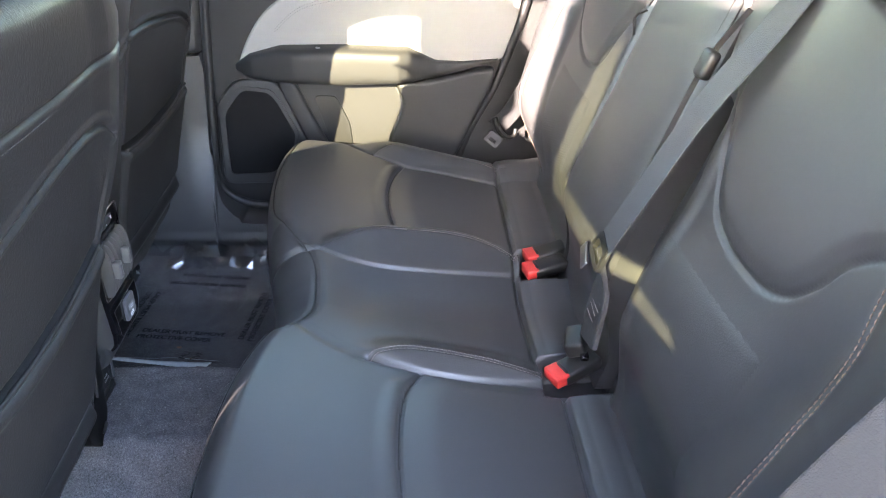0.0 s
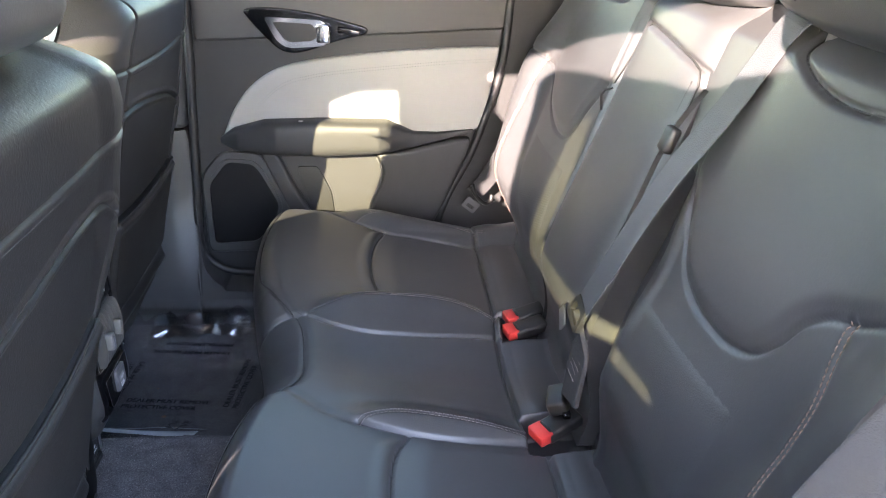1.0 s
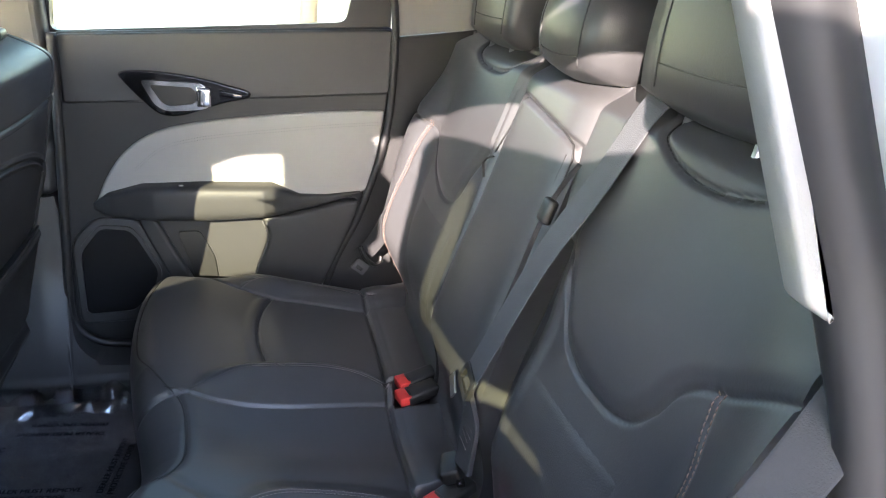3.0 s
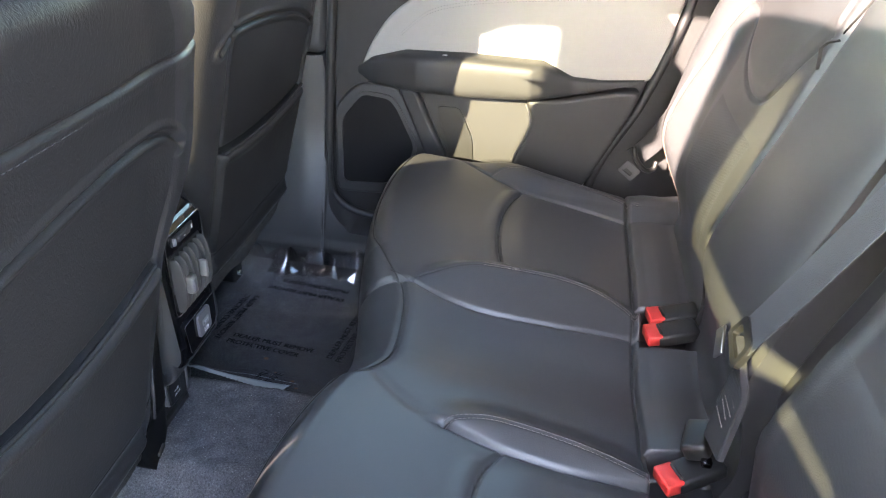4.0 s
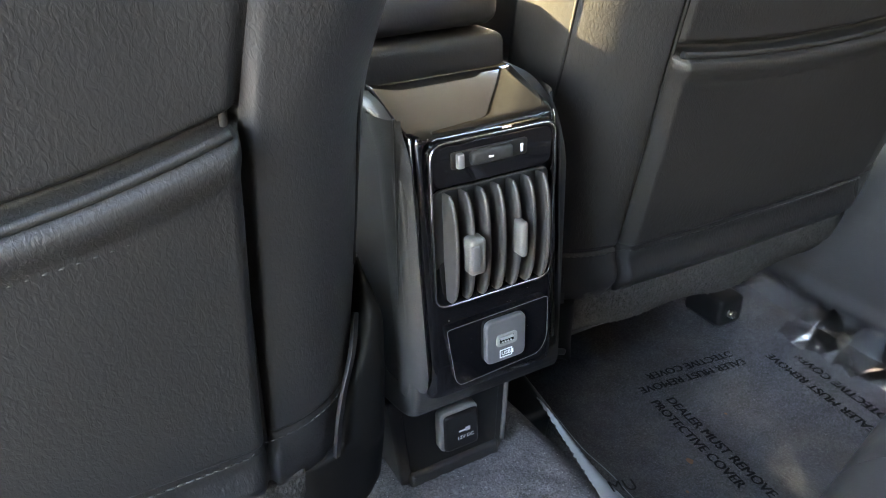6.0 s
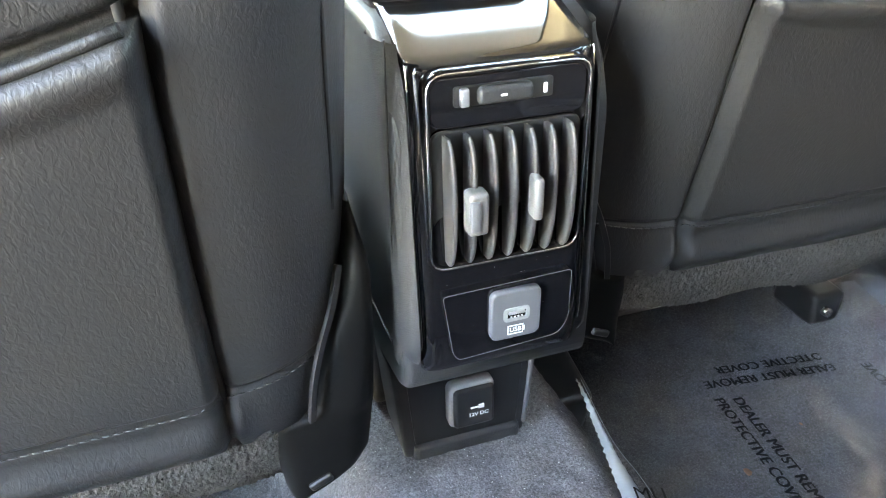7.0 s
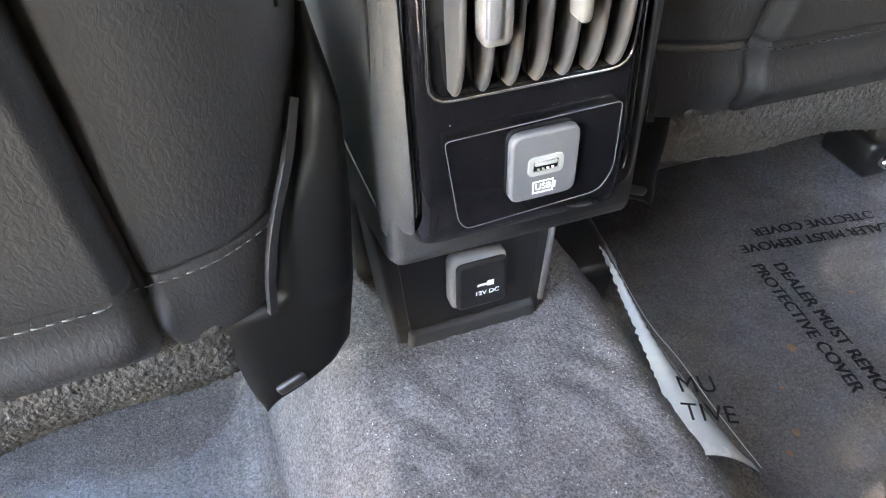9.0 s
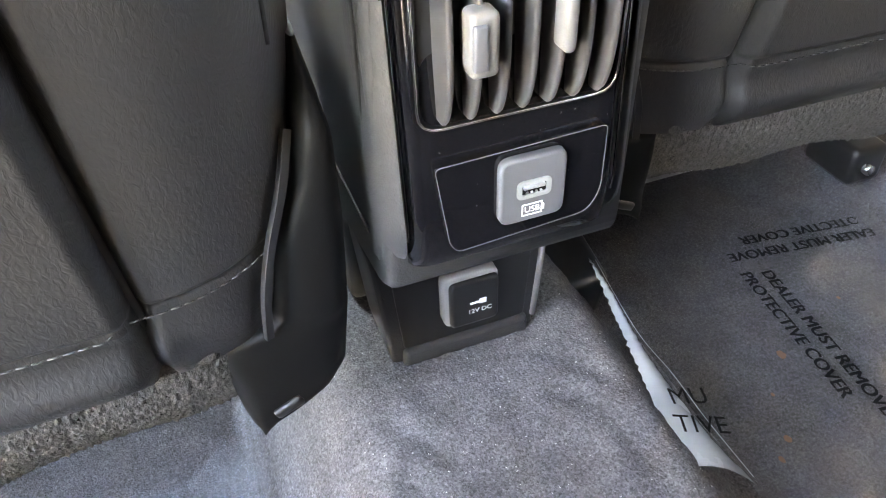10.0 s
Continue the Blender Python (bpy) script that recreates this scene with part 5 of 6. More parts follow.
part("insert", slab(rounded([(-0.95, 0.50), (-0.14, 0.52), (-0.14, 0.695), (-0.60, 0.67), (-0.85, 0.62)], 0.03), 0.02, door_at(0.686), 0.006), INSERT, fd, "light grey padded insert")
part("armrest", rbox((0.55, 0.06, 0.07), (-0.50, 0.67, 0.49), 0.02, 4), PLASTIC, fd)


# ---- front seat details ----
def seat_details(ob, sgn, x_at):
    def bx(z):
        return x_at + 0.24 * (z - 0.304)
    cy = sgn * 0.355

    def at(inner, z, lift=0.0):
        u = abs(inner) / np.interp(z, [0.23, 0.35, 0.50, 0.65, 0.78, 0.86], [0.262, 0.265, 0.272, 0.275, 0.255, 0.190])
        dr = float(seat_round(u))
        return (bx(z) - dr + lift, cy - sgn * inner, z)
    part("stitching", stitches([at(i, 0.301, 0.0088 if abs(i) < 0.166 else 0.0014) for i in np.linspace(-0.22, 0.24, 60)], 0.0046, 0.0012, 0.0005, (0.0004, 0, 0)), THREAD_HEM if sgn < 0 else THREAD_DARK, ob, "hem stitching")
    part("seam", tube([at(0.253, z, 0.0003) for z in np.linspace(0.40, 0.80, 40)], 0.0013, 6), SEAM, ob, "dark side seam")
    part("stitching", stitches([at(i, (0.473 + 0.020 * (i / 0.175) ** 2) if sgn < 0 else 0.464 + 0.006 * (i / 0.175) ** 2, 0.0086) for i in np.linspace(-0.17, 0.17, 50)], 0.0045, 0.0025, 0.0007, (0.0006, 0, 0)), THREAD_DARK, ob)
    part("pocket_piping", tube([at(i, (0.496 + 0.03 * (i / 0.175) ** 2) if sgn < 0 else 0.480 + 0.012 * (i / 0.175) ** 2, 0.0060) for i in np.linspace(-0.175, 0.175, 40)], 0.0028, 8), LEATHER_COARSE, ob, "rolled pocket edge")
    part("stitching", stitches([at(i, 0.731 + 0.01 * (i / 0.23) ** 2, 0.0004) for i in np.linspace(-0.20, 0.20, 50)], 0.0045, 0.0025, 0.0005, (0.0006, 0, 0)), THREAD_DARK, ob)
    for i0 in (-0.175, 0.175):
        part("seam", tube([at(i0, z, -0.0052) for z in np.linspace(0.245, 0.74, 50)], 0.0022, 6), SEAM, ob, "dark seam")
    part("hem", rbox((0.010, 0.40, 0.012), (bx(0.252) - 0.008, cy, 0.252), 0.005, 3), FELT, ob, "frayed felt edge")
    # recliner cover on the side towards the tunnel
    zz, ss = np.linspace(0.172, 0.388, 60), np.linspace(-1, 1, 30)
    ZZ, SS = np.meshgrid(zz, ss, indexing="ij")
    left = np.interp(ZZ, [0.172, 0.180, 0.225, 0.243, 0.252, 0.28, 0.31, 0.333, 0.36, 0.388], [0.149, 0.154, 0.158, 0.158, 0.128, 0.122, 0.114, 0.103, 0.097, 0.091])
    right = np.interp(ZZ, [0.172, 0.178, 0.184, 0.193, 0.205, 0.25, 0.303, 0.35, 0.388], [0.146, 0.136, 0.118, 0.102, 0.094, 0.087, 0.083, 0.082, 0.087])
    YY = left + (right - left) * (SS + 1) / 2
    XX = x_at - 0.026 - 0.007 * np.abs(SS) ** 6 - 0.030 * step(ZZ, 0.34, 0.39) ** 2 + 0.004 * (1 - SS ** 2)
    P = np.stack([XX, sgn * YY, ZZ], -1)
    part("recliner_cover", grid_mesh("recliner_cover", P if sgn < 0 else P[:, ::-1], COVER, wrap=(-0.14, 0, 0)), COVER, ob, "black plastic recliner cover")
    part("cover_slot", rbox((0.004, 0.018, 0.007), (x_at - 0.0205, sgn * 0.131, 0.192), 0.002, 2, pose(0, 0, 0, -sgn * 25, 0, 0)), PLASTIC_DARK, ob)
    strap = spline([(x_at - 0.020, sgn * 0.131, 0.250), (x_at - 0.018, sgn * 0.127, 0.28), (x_at - 0.020, sgn * 0.1195, 0.307), (x_at - 0.024, sgn * 0.109, 0.334), (x_at - 0.034, sgn * 0.101, 0.356)], 6)
    part("rear_webbing", ribbon(strap, (0.5, sgn * 1.0, 0), 0.0045, 0.002), RUBBER, ob, "woven cover strap")


seat_details(seat_l, -1, 0.084)
seat_details(seat_r, 1, 0.0)


# ---- console details ----
def plate(outline, x, depth, bevel=0.0012):
    return slab(outline, depth, rear_at(x), bevel)


def oval(cx, cz, w, h, r):
    return rounded([(cx - w / 2, cz - h / 2), (cx + w / 2, cz - h / 2), (cx + w / 2, cz + h / 2), (cx - w / 2, cz + h / 2)], r)


vent = part("vent", ring(oval(0, 0.411, 0.100, 0.124, 0.012), oval(0, 0.411, 0.093, 0.117, 0.010), 0.012, rear_at(0.0695)), GLOSS, console, "piano black vent surround")
# chrome cord stands in for the reflection in the glossy bevel
part("vent_glint", tube([(0.0695, u, v) for u, v in oval(0, 0.411, 0.0965, 0.1205, 0.011)], 0.0008, 6, True), CHROME, vent, "thin chrome cord as the bevel's reflection")
part("vent_cavity", plate(oval(0, 0.3965, 0.092, 0.084, 0.008), 0.0668, 0.002), PLASTIC_DARK, vent, "dark vent cavity")
part("vent_head", plate(rounded([(-0.0465, 0.4405), (0.0465, 0.4405), (0.0465, 0.469), (-0.0465, 0.469)], 0.008), 0.0685, 0.003, 0.001), GLOSS, vent)
for k in range(7):
    y = -0.0385 + 0.0122 * k
    rows = []
    for q in np.linspace(-1, 1, 26):
        zc, bo = 0.3965 + 0.0405 * q, 0.0105 * math.sqrt(max(0.0, 1 - abs(q) ** 2.6 * 0.96))
        lip = 0.0011 + 0.0004 * (1 - q * q)
        rows.append([(0.0660, y - 0.0006, zc), (0.0715 + bo, y - lip, zc), (0.0727 + bo, y - lip * 0.7, zc), (0.0731 + bo, y, zc), (0.0727 + bo, y + lip * 0.7, zc), (0.0715 + bo, y + lip, zc), (0.0660, y + 0.0006, zc)])
    P = np.array(rows)
    P[..., 1] += (P[..., 0] - 0.0675) * 0.10
    part("vent_slat", grid_mesh("vent_slat", P, SLAT), SLAT, vent, "curved grey vent slat")
part("thumb_tab", rbox((0.012, 0.0125, 0.027), (0.0850, -0.0255, 0.396), 0.003, 3), TAB_SILVER, vent, "dull silver thumb tab")
part("tab_grip", rbox((0.004, 0.006, 0.019), (0.0905, -0.0280, 0.396), 0.001, 2), GREY_PLASTIC, vent)
part("thumb_tab", rbox((0.012, 0.0058, 0.027), (0.0850, 0.0110, 0.399), 0.0026, 3), TAB_SILVER, vent, "narrow dull silver thumb tab")
part("wheel_slot", plate(oval(-0.004, 0.458, 0.058, 0.0115, 0.002), 0.0700, 0.003, 0.0005), PLASTIC_DARK, vent)
part("thumb_wheel", rbox((0.008, 0.032, 0.010), (0.0705, -0.004, 0.458), 0.003, 3), PLASTIC, vent, "ribbed black thumb wheel")
part("wheel_end", rbox((0.006, 0.005, 0.010), (0.0705, -0.0275, 0.458), 0.001, 2), SILVER, vent)
part("wheel_mark", rbox((0.0008, 0.0035, 0.0012), (0.0747, -0.006, 0.458), 0.0002, 1), WHITE_INK, vent)
part("wheel_mark", rbox((0.0008, 0.0022, 0.0055), (0.0716, 0.0195, 0.458), 0.0002, 1), WHITE_INK, vent)
# socket panel
pn = rounded([(-0.043, 0.334), (0.044, 0.336), (0.0445, 0.298), (0.038, 0.286), (-0.033, 0.282), (-0.037, 0.288)], [0.003, 0.003, 0.010, 0.010, 0.006, 0.006])
usb = part("socket_panel", plate(pn, 0.0742, 0.004, 0.0006), GLOSS, console, "piano black socket panel")
part("panel_edge", tube([(0.0743, u, v) for u, v in pn], 0.00022, 6, True), GREY_PLASTIC, usb, "thin bright joint")
cy0 = 0.0045
ub = part("usb_plate", plate(oval(cy0, 0.3125, 0.0345, 0.0375, 0.006), 0.0785, 0.005, 0.0015), GREY_PLASTIC, console, "mid grey socket plate")
part("usb_collar", ring(oval(cy0, 0.3135, 0.0178, 0.0102, 0.0030), oval(cy0, 0.3135, 0.0128, 0.0056, 0.0008), 0.002, rear_at(0.0795)), TRIM_GREY, ub, "grey socket collar")
part("usb_port", plate(oval(cy0, 0.3135, 0.0128, 0.0056, 0.0008), 0.0788, 0.001, 0.0002), BLACK_INK, ub, "dark socket opening")
part("usb_tongue", rbox((0.002, 0.0112, 0.0019), (0.0790, cy0, 0.3148), 0.0003, 1), SILVER, ub)
for k in range(4):
    part("usb_contact", rbox((0.0012, 0.0012, 0.0010), (0.0790, cy0 - 0.0036 + 0.0024 * k, 0.3116), 0.0002, 1), STEEL, ub)
part("usb_mark", ring([(cy0 - 0.0058, 0.2975), (cy0 + 0.0050, 0.2975), (cy0 + 0.0050, 0.3045), (cy0 - 0.0058, 0.3045)], [(cy0 - 0.0052, 0.2981), (cy0 + 0.0044, 0.2981), (cy0 + 0.0044, 0.3039), (cy0 - 0.0052, 0.3039)], 0.0003, rear_at(0.0788)), WHITE_INK, ub, "white printed battery outline")
part("usb_mark", rbox((0.0003, 0.0009, 0.0036), (0.0787, cy0 + 0.0056, 0.301), 0, 1), WHITE_INK, ub)
text("USB", 0.0048, Matrix.Translation((0.0788, cy0 - 0.0004, 0.301)) @ REAR, WHITE_INK, "usb_lettering", ub, 0.0001)
# lower section with the 12 V socket
lo = rounded([(-0.056, 0.118), (0.051, 0.118), (0.058, 0.222), (-0.064, 0.222)], 0.006)
socket = part("socket_body", slab(lo, 0.06, rear_at(0.0), 0.003), PLASTIC, console)
li = rounded([(-0.047, 0.134), (0.043, 0.134), (0.048, 0.222), (-0.053, 0.222)], 0.005)
part("socket_face", slab(li, 0.003, rear_at(0.0012), 0.0008), PLASTIC_DARK, socket)
part("socket_lip", slab(rounded([(-0.050, 0.116), (0.046, 0.116), (0.045, 0.136), (-0.048, 0.136)], 0.004), 0.01, rear_at(0.006), 0.004), PLASTIC, socket)
part("socket_edge", tube([(0.003, 0.0495, 0.135), (0.003, 0.052, 0.17), (0.004, 0.0545, 0.222)], 0.0022, 8), GREY_PLASTIC, socket, "bright grey side edge")
part("socket_ring", plate(oval(-0.0006, 0.1762, 0.0390, 0.0448, 0.007), 0.0100, 0.009, 0.0015), INSERT, socket, "pale grey socket rim")
cap = part("socket_cap", plate(oval(0.001, 0.1740, 0.035, 0.041, 0.005), 0.0130, 0.010, 0.003), PLASTIC_DARK, socket, "black rubber socket cap")
text("12V DC", 0.0052, Matrix.Translation((0.0132, 0.004, 0.167)) @ REAR, WHITE_INK, "cap_lettering", socket, 0.0001, 0.0001)
part("cap_mark", rbox((0.0004, 0.007, 0.0016), (0.0132, 0.001, 0.1745), 0, 1), WHITE_INK, socket)
part("cap_mark", rbox((0.0004, 0.005, 0.0046), (0.0132, 0.0065, 0.1748), 0.0002, 1), WHITE_INK, socket)
part("side_joint", tube(spline([(0.060, -0.0668, 0.49), (0.055, -0.0672, 0.42), (0.048, -0.0672, 0.34), (0.046, -0.0668, 0.285), (0.030, -0.0668, 0.272), (-0.05, -0.0668, 0.265)], 8), 0.0008, 6), PLASTIC_DARK, console)


# ---- protective films on the floor ----
rng = np.random.default_rng(5)


def film_sheet(name, x0, x1, y0, y1, label, seed):
    xs, ys = np.linspace(x0, x1, 110), np.linspace(y0, y1, 110)
    A, C = np.meshgrid(xs, ys, indexing="ij")
    W = np.zeros(A.shape)
    r = np.random.default_rng(seed)
    for _ in range(26):
        a, f, ph = r.uniform(0, math.pi), r.uniform(25, 120), r.uniform(0, 6)
        W += r.uniform(0.2, 1) / f * np.sin((A * math.cos(a) + C * math.sin(a)) * f + ph)
    crumple = step(C, y0 + 0.66 * (y1 - y0), y1)
    Z = floor_height(A, C) + 0.004 + np.abs(W) * (0.02 + 0.30 * crumple) + 0.02 * crumple ** 2 * np.abs(np.sin(A * 38))
    ob = thing(name, label, "film", ((x0 + x1) / 2, (y0 + y1) / 2, 0))
    part("sheet", grid_mesh("sheet", np.stack([A, C, Z], -1), FILM), FILM, ob)
    return ob


film_r = film_sheet("protective_film", -0.27, 0.24, 0.185, 0.60, "clear crinkled protective film printed with warnings on the carpet", 3)
cr = np.random.default_rng(12)
CX, CY = np.meshgrid(np.linspace(-0.06, 0.22, 22), np.linspace(0.530, 0.612, 7), indexing="ij")
CX = CX + cr.normal(0, 0.0035, CX.shape)
CZ = floor_height(CX, CY) + 0.010 + np.abs(cr.normal(0, 0.0125, CX.shape)) + 0.006 * np.abs(np.sin(CX * 46 + 2 * np.sin(CY * 70)))
crinkle = grid_mesh("crinkled_edge", np.stack([CX, CY, CZ], -1), CRINKLE)
smooth_mesh(crinkle, True)
part("crinkled_edge", crinkle, CRINKLE, film_r, "crinkled glinting film edge")
film_l = thing("protective_film", "milky protective film in the footwell, one edge standing up", "film", (0.1, -0.3, 0))
LU, LV = np.meshgrid(np.linspace(0, 1, 90), np.linspace(0, 1, 90), indexing="ij")
LY = -0.46 + 0.292 * np.minimum(LV / 0.9, 1) + 0.006 * np.clip((LV - 0.9) / 0.1, 0, 1)
edge_in = np.interp(LY, [-0.46, -0.364, -0.30, -0.247, -0.207, -0.183, -0.16], [-0.075, -0.066, -0.058, -0.043, -0.049, -0.085, -0.10]) + 0.003 * np.sin(LY * 130)
LX = edge_in + (0.32 - edge_in) * LU
LZ = np.maximum(floor_height(LX, LY), 0) * (LV < 0.9) + 0.005 + 0.0016 * np.abs(np.sin(LX * 60 + LY * 25)) + 0.030 * step(LV, 0.82, 1.0) * (1 + 0.15 * np.sin(LX * 22))
part("sheet", grid_mesh("sheet", np.stack([LX, LY, LZ], -1)[:, :74], FILM_MILKY), FILM_MILKY, film_l)
part("raised_edge", grid_mesh("raised_edge", np.stack([LX, LY, LZ], -1)[:, 73:], FILM_MILKY), FILM_MILKY, film_l, "film edge standing up against the tunnel")


def floor_text(body, x, y, turn, size=0.0165):
    z = float(floor_height(np.array(x), np.array(y))) + 0.0105
    return text(body, size, pose(x, y, z, 0, 0, turn), BLACK_INK, "lettering", film_r, 0.00005, 0.0006)


for cx, cy2, turn in ((0.024, 0.337, -6), (0.040, 0.500, 174), (-0.081, 0.415, -98), (0.160, 0.400, 83)):
    a = radians(turn)
    floor_text("DEALER MUST REMOVE", cx, cy2, turn, 0.0172)
    floor_text("PROTECTIVE COVER", cx + math.sin(a) * 0.021 - 0.014 * math.cos(a), cy2 - math.cos(a) * 0.021 - 0.014 * math.sin(a), turn, 0.0172)


# torn flap of the film, curled up over the tunnel's edge
FLAP = material("milky film edge", (0.42, 0.45, 0.47), 0.25, vary=0.15, vary_size=0.03, alpha=0.62)
flap = thing("film_flap", "torn milky strip of protective film curling up", "film", (0.05, 0.12, 0.10))
L = spline([(-0.060, 0.134, 0.106), (-0.005, 0.121, 0.109), (0.046, 0.109, 0.112), (0.092, 0.098, 0.114), (0.139, 0.087, 0.112)], 14)
R = spline([(-0.058, 0.138, 0.102), (-0.005, 0.130, 0.100), (0.046, 0.126, 0.098), (0.100, 0.128, 0.096), (0.157, 0.134, 0.094)], 14)
F = []
for i, (a, b) in enumerate(zip(L, R)):
    a = a + np.array([0, 0.0010 * math.sin(i * 2.6) + rng.normal(0, 0.0004), 0])
    F.append([a * (1 - t) + b * t + np.array([0, 0, 0.009 * math.sin(t * math.pi) * min(1, i / 12)]) for t in np.linspace(0, 1, 14)])
part("strip", grid_mesh("strip", np.array(F), FLAP), FLAP, flap)
fold = spline([(-0.055, 0.137, 0.108), (0.030, 0.122, 0.115), (0.075, 0.124, 0.114), (0.113, 0.126, 0.109), (0.155, 0.134, 0.098)], 10)
part("fold", tube(fold, 0.0003, 5), FLAP, flap, "pale fold of the film")
text("MU", 0.0185, pose(0.1035, 0.1140, 0.1280, 0, 10, 77), BLACK_INK, "lettering", flap, 0.00005)
text("TIVE", 0.0185, pose(0.1250, 0.1095, 0.1275, 0, 10, 72), BLACK_INK, "lettering", flap, 0.00005)

# dust on the glossy console and lint on the carpet
def flecks(name, spots, size, mat, label, category):
    r = np.random.default_rng(9)
    vs, fs = [], []
    for p, u, w in spots:
        k, a = len(vs), size * r.uniform(0.5, 1.3)
        p, u, w = np.array(p), np.array(u) * a, np.array(w) * a * r.uniform(0.5, 1)
        up = np.cross(u, w) / a * 0.4
        vs += [p - u, p - w, p + u, p + w, p + up]
        fs += [(k, k + 1, k + 4), (k + 1, k + 2, k + 4), (k + 2, k + 3, k + 4), (k + 3, k, k + 4)]
    return single(name, mesh(name, vs, fs, mat, True), mat, label, category, kind="stuff")


DUST = material("pale dust", (0.55, 0.53, 0.50), 0.9)
rd = np.random.default_rng(21)
flecks("dust", [((float(face_x(z)) + 0.0063, y, z), (0, 1, 0), (0, 0, 1)) for y, z in zip(rd.uniform(-0.05, 0.05, 9), rd.uniform(0.336, 0.350, 9))]
       + [((0.0745, y, z), (0, 1, 0), (0, 0, 1)) for y, z in zip(rd.uniform(-0.038, 0.042, 14), rd.uniform(0.292, 0.332, 14))], 0.00022, DUST, "fine pale dust specks on the glossy console", "dust")
lx, ly = rd.uniform(-0.02, 0.30, 420), rd.uniform(-0.10, 0.10, 420)
lz = floor_height(lx, ly) + 0.0012
flecks("lint", [((x, y, z), (math.cos(a), math.sin(a), 0), (-math.sin(a) * 0.5, math.cos(a) * 0.5, 0)) for x, y, z, a in zip(lx, ly, lz, rd.uniform(0, 6, 420))], 0.00075, DUST, "pale lint flecks in the carpet pile", "lint")

# seat mountings and crumbs on the floor
mt = thing("seat_mounting", "black plastic seat mounting cover on the floor", "seat mounting", (-0.10, 0.12, 0.05))
part("cover", rbox((0.08, 0.05, 0.06), (-0.09, 0.125, 0.070), 0.008, 3, pose(0, 0, 0, 0, 12, 0)), PLASTIC_DARK, mt)
rl = thing("seat_mounting", "black seat rail end with bright bolt", "seat mounting", (-0.13, 0.50, 0.05))
part("cover", rbox((0.07, 0.045, 0.045), (-0.15, 0.505, 0.060), 0.008, 3), PLASTIC_DARK, rl)
part("bolt", tube([(-0.116, 0.500, 0.060), (-0.108, 0.500, 0.060)], 0.006, 8), STEEL, rl)
CRUMB = material("brown leaf crumb", (0.10, 0.045, 0.02), 0.8)
for x, y, r in ((0.027, 0.292, 0.0045), (0.10, 0.238, 0.0035), (-0.01, 0.39, 0.002), (0.06, 0.256, 0.002), (0.114, 0.221, 0.003)):
    bm = bmesh.new()
    bmesh.ops.create_icosphere(bm, subdivisions=1, radius=r)
    for v in bm.verts:
        v.co = Vector((v.co.x * (1 + 0.4 * rng.random()), v.co.y * (0.7 + 0.4 * rng.random()), v.co.z * 0.18))
    bm.transform(Matrix.Translation((x, y, float(floor_height(np.array(x), np.array(y))) + 0.006)))
    single("crumb", bm, CRUMB, "small brown leaf crumb on the film", "crumb", "crumbs on the film")


# ---- left rear quarter: window and mouldings ----
qw = thing("quarter_window", "dark rear quarter window with black rubber frame, reflecting the sky", "window", (0.9, -0.76, 0.95))
TUCK = Matrix(((1, 0, 0, 0), (0, 1, 0.25, -0.770 - 0.225), (0, 0, 1, 0), (0, 0, 0, 1)))    # the side glass leans in towards the roof
fr = [(0.704, 1.12), (0.7365, 1.006), (0.752, 0.952), (0.7685, 0.9035)]
fi = [(0.718, 1.12), (0.7503, 1.007), (0.766, 0.952), (0.782, 0.9045)]
part("rubber_frame", slab([(x - 0.001, z) for x, z in fr] + [(x - 0.0062, z) for x, z in fi[::-1]], 0.012, TUCK @ SIDE, 0.002), RUBBER, qw)
part("rubber_frame", tube([(x - 0.0025, -0.768 + 0.25 * (z - 0.9), z) for x, z in fi], 0.0028, 8), RUBBER, qw)
gl = [(x - 0.008, z) for x, z in fi] + [(0.90, 0.94), (1.10, 0.97), (1.10, 1.12)]
part("glass", slab(gl, 0.004, Matrix.Translation((0, 0.004, 0)) @ TUCK @ SIDE, 0.0), GLASS_BLACK, qw, "dark glass reflecting the sky")
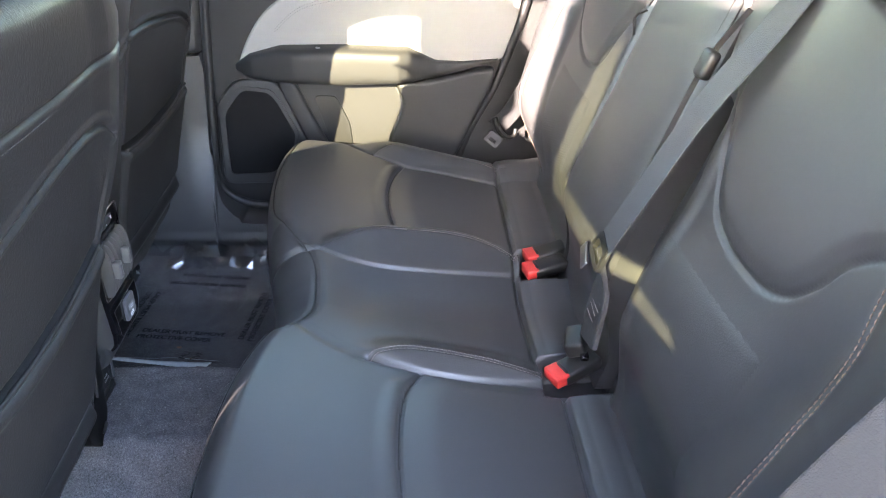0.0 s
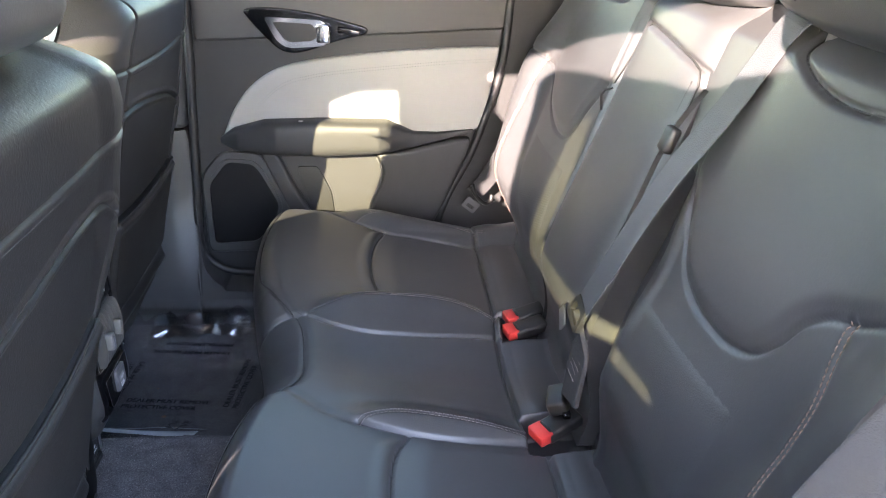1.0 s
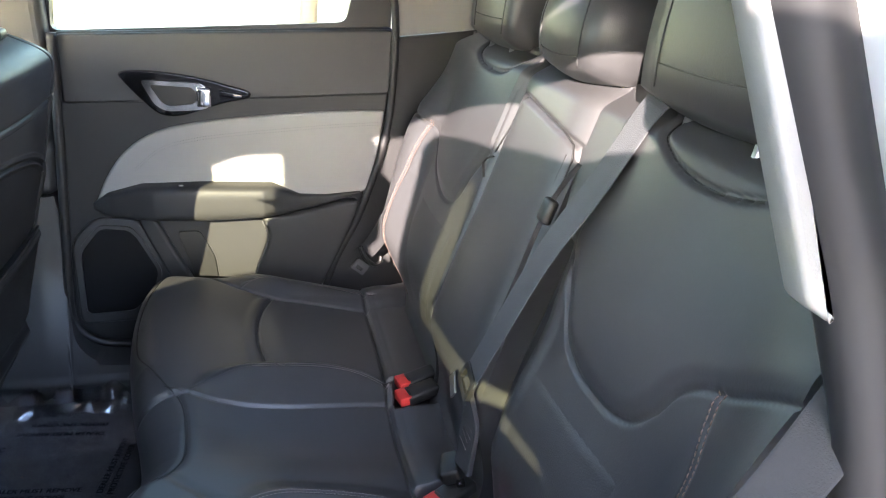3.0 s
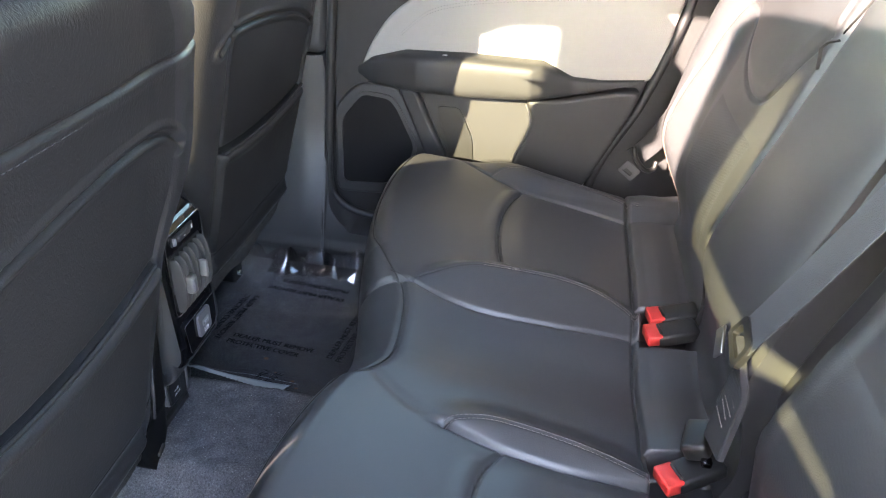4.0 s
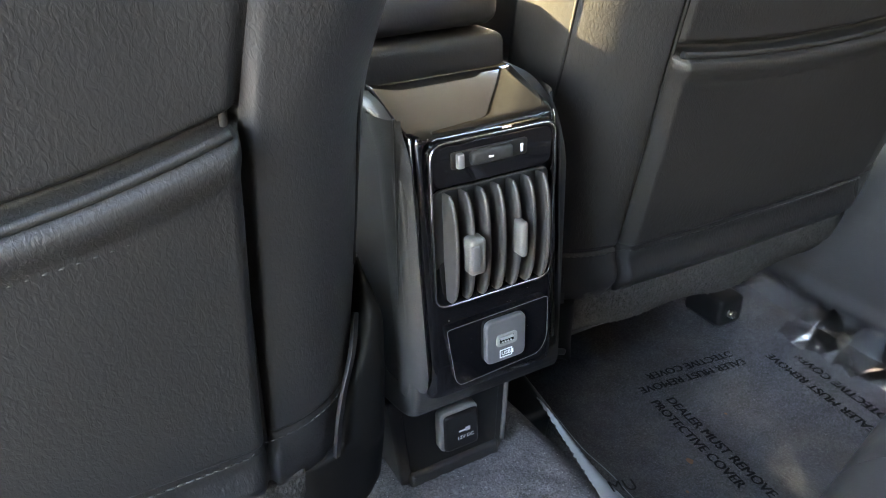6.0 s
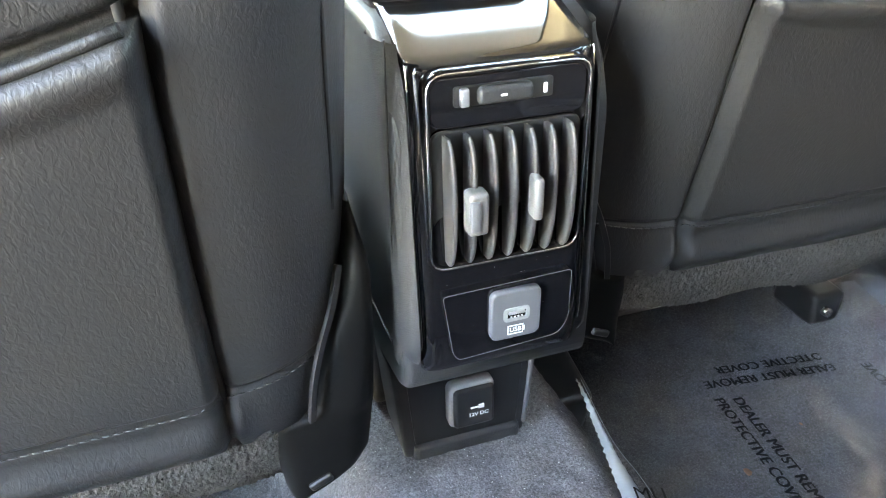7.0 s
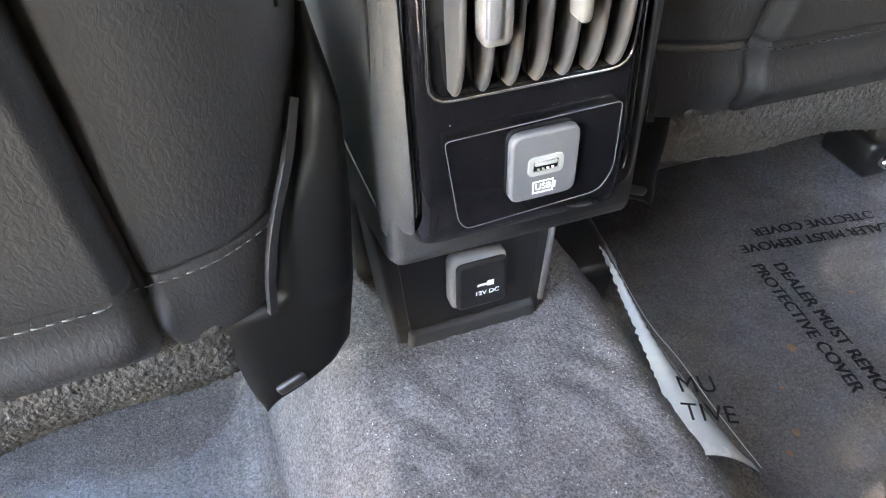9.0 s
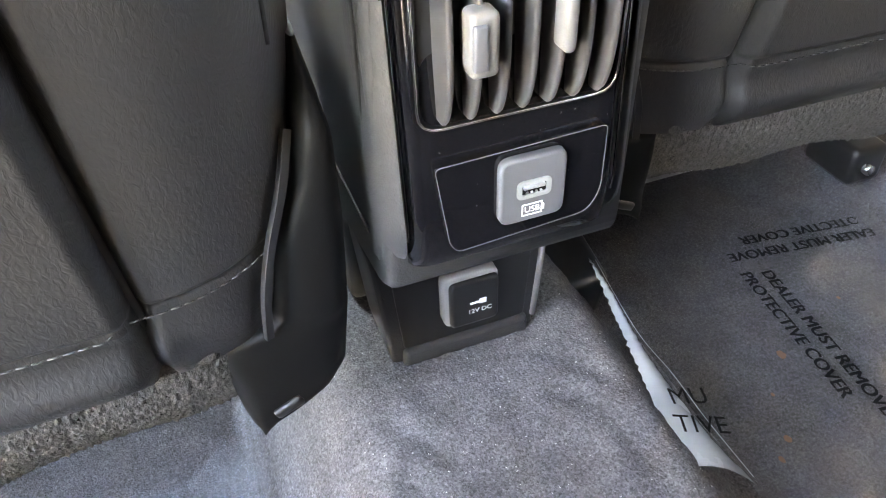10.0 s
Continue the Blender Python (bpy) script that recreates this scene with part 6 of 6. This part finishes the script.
part("lower_moulding", slab([(0.767, 0.904), (0.781, 0.906), (0.813, 0.921), (0.90, 0.955), (1.10, 0.99), (1.10, 0.955), (0.90, 0.925), (0.823, 0.896), (0.810, 0.884)], 0.02, Matrix.Translation((0, -0.774, 0)) @ SIDE, 0.004), RUBBER, qw, "black lower window moulding")


# ---- distance outside the windows ----
def tree(x, y, h, seed):
    r = np.random.default_rng(seed)
    ob = thing("tree", "pale dry tree beyond the car park", "tree", (x, y, -0.33), "trees beyond the car park")
    bm = tube([(x, y, -0.35), (x + 0.1, y, h * 0.3), (x - 0.05, y + 0.1, h * 0.6), (x, y, h * 0.9)], [0.16, 0.12, 0.08, 0.03], 8)
    for k in range(7):
        a = r.uniform(0, math.tau)
        z0 = h * r.uniform(0.3, 0.75)
        tube([(x, y, z0), (x + math.cos(a) * h * 0.15, y + math.sin(a) * h * 0.15, z0 + h * 0.12), (x + math.cos(a) * h * 0.28, y + math.sin(a) * h * 0.28, z0 + h * 0.2)], [0.06, 0.04, 0.015], 6, bm=bm)
    part("trunk", bm, BARK, ob)
    n = 1500
    c = r.normal(0, 1, (n, 3))
    c /= np.linalg.norm(c, axis=1)[:, None]
    c *= (r.uniform(0.2, 1, n) ** 0.5)[:, None] * np.array([h * 0.36, h * 0.36, h * 0.38]) * (0.75 + 0.35 * np.sin(c[:, :1] * 5 + seed) * np.cos(c[:, 1:2] * 4))
    c += np.array([x, y, h * 0.62])
    vs, fs = [], []
    for p in c:
        u, w = r.normal(0, 1, 3), r.normal(0, 1, 3)
        s = r.uniform(0.08, 0.2)
        u, w = u / np.linalg.norm(u) * s, w / np.linalg.norm(w) * s
        k = len(vs)
        vs += [p - u, p + w * 0.6, p + u, p - w * 0.6]
        fs.append((k, k + 1, k + 2, k + 3))
    part("crown", mesh("crown", vs, fs, LEAF, True), LEAF, ob)


for i, (x, y, h) in enumerate(((4.5, 9.0, 4.2), (1.2, 12.0, 5.0), (7.5, 13.0, 5.5), (-4.0, 13.5, 5.0), (10.5, 17.0, 6.0), (-9.0, 15.0, 5.6))):
    tree(x, y, h, 10 + i)
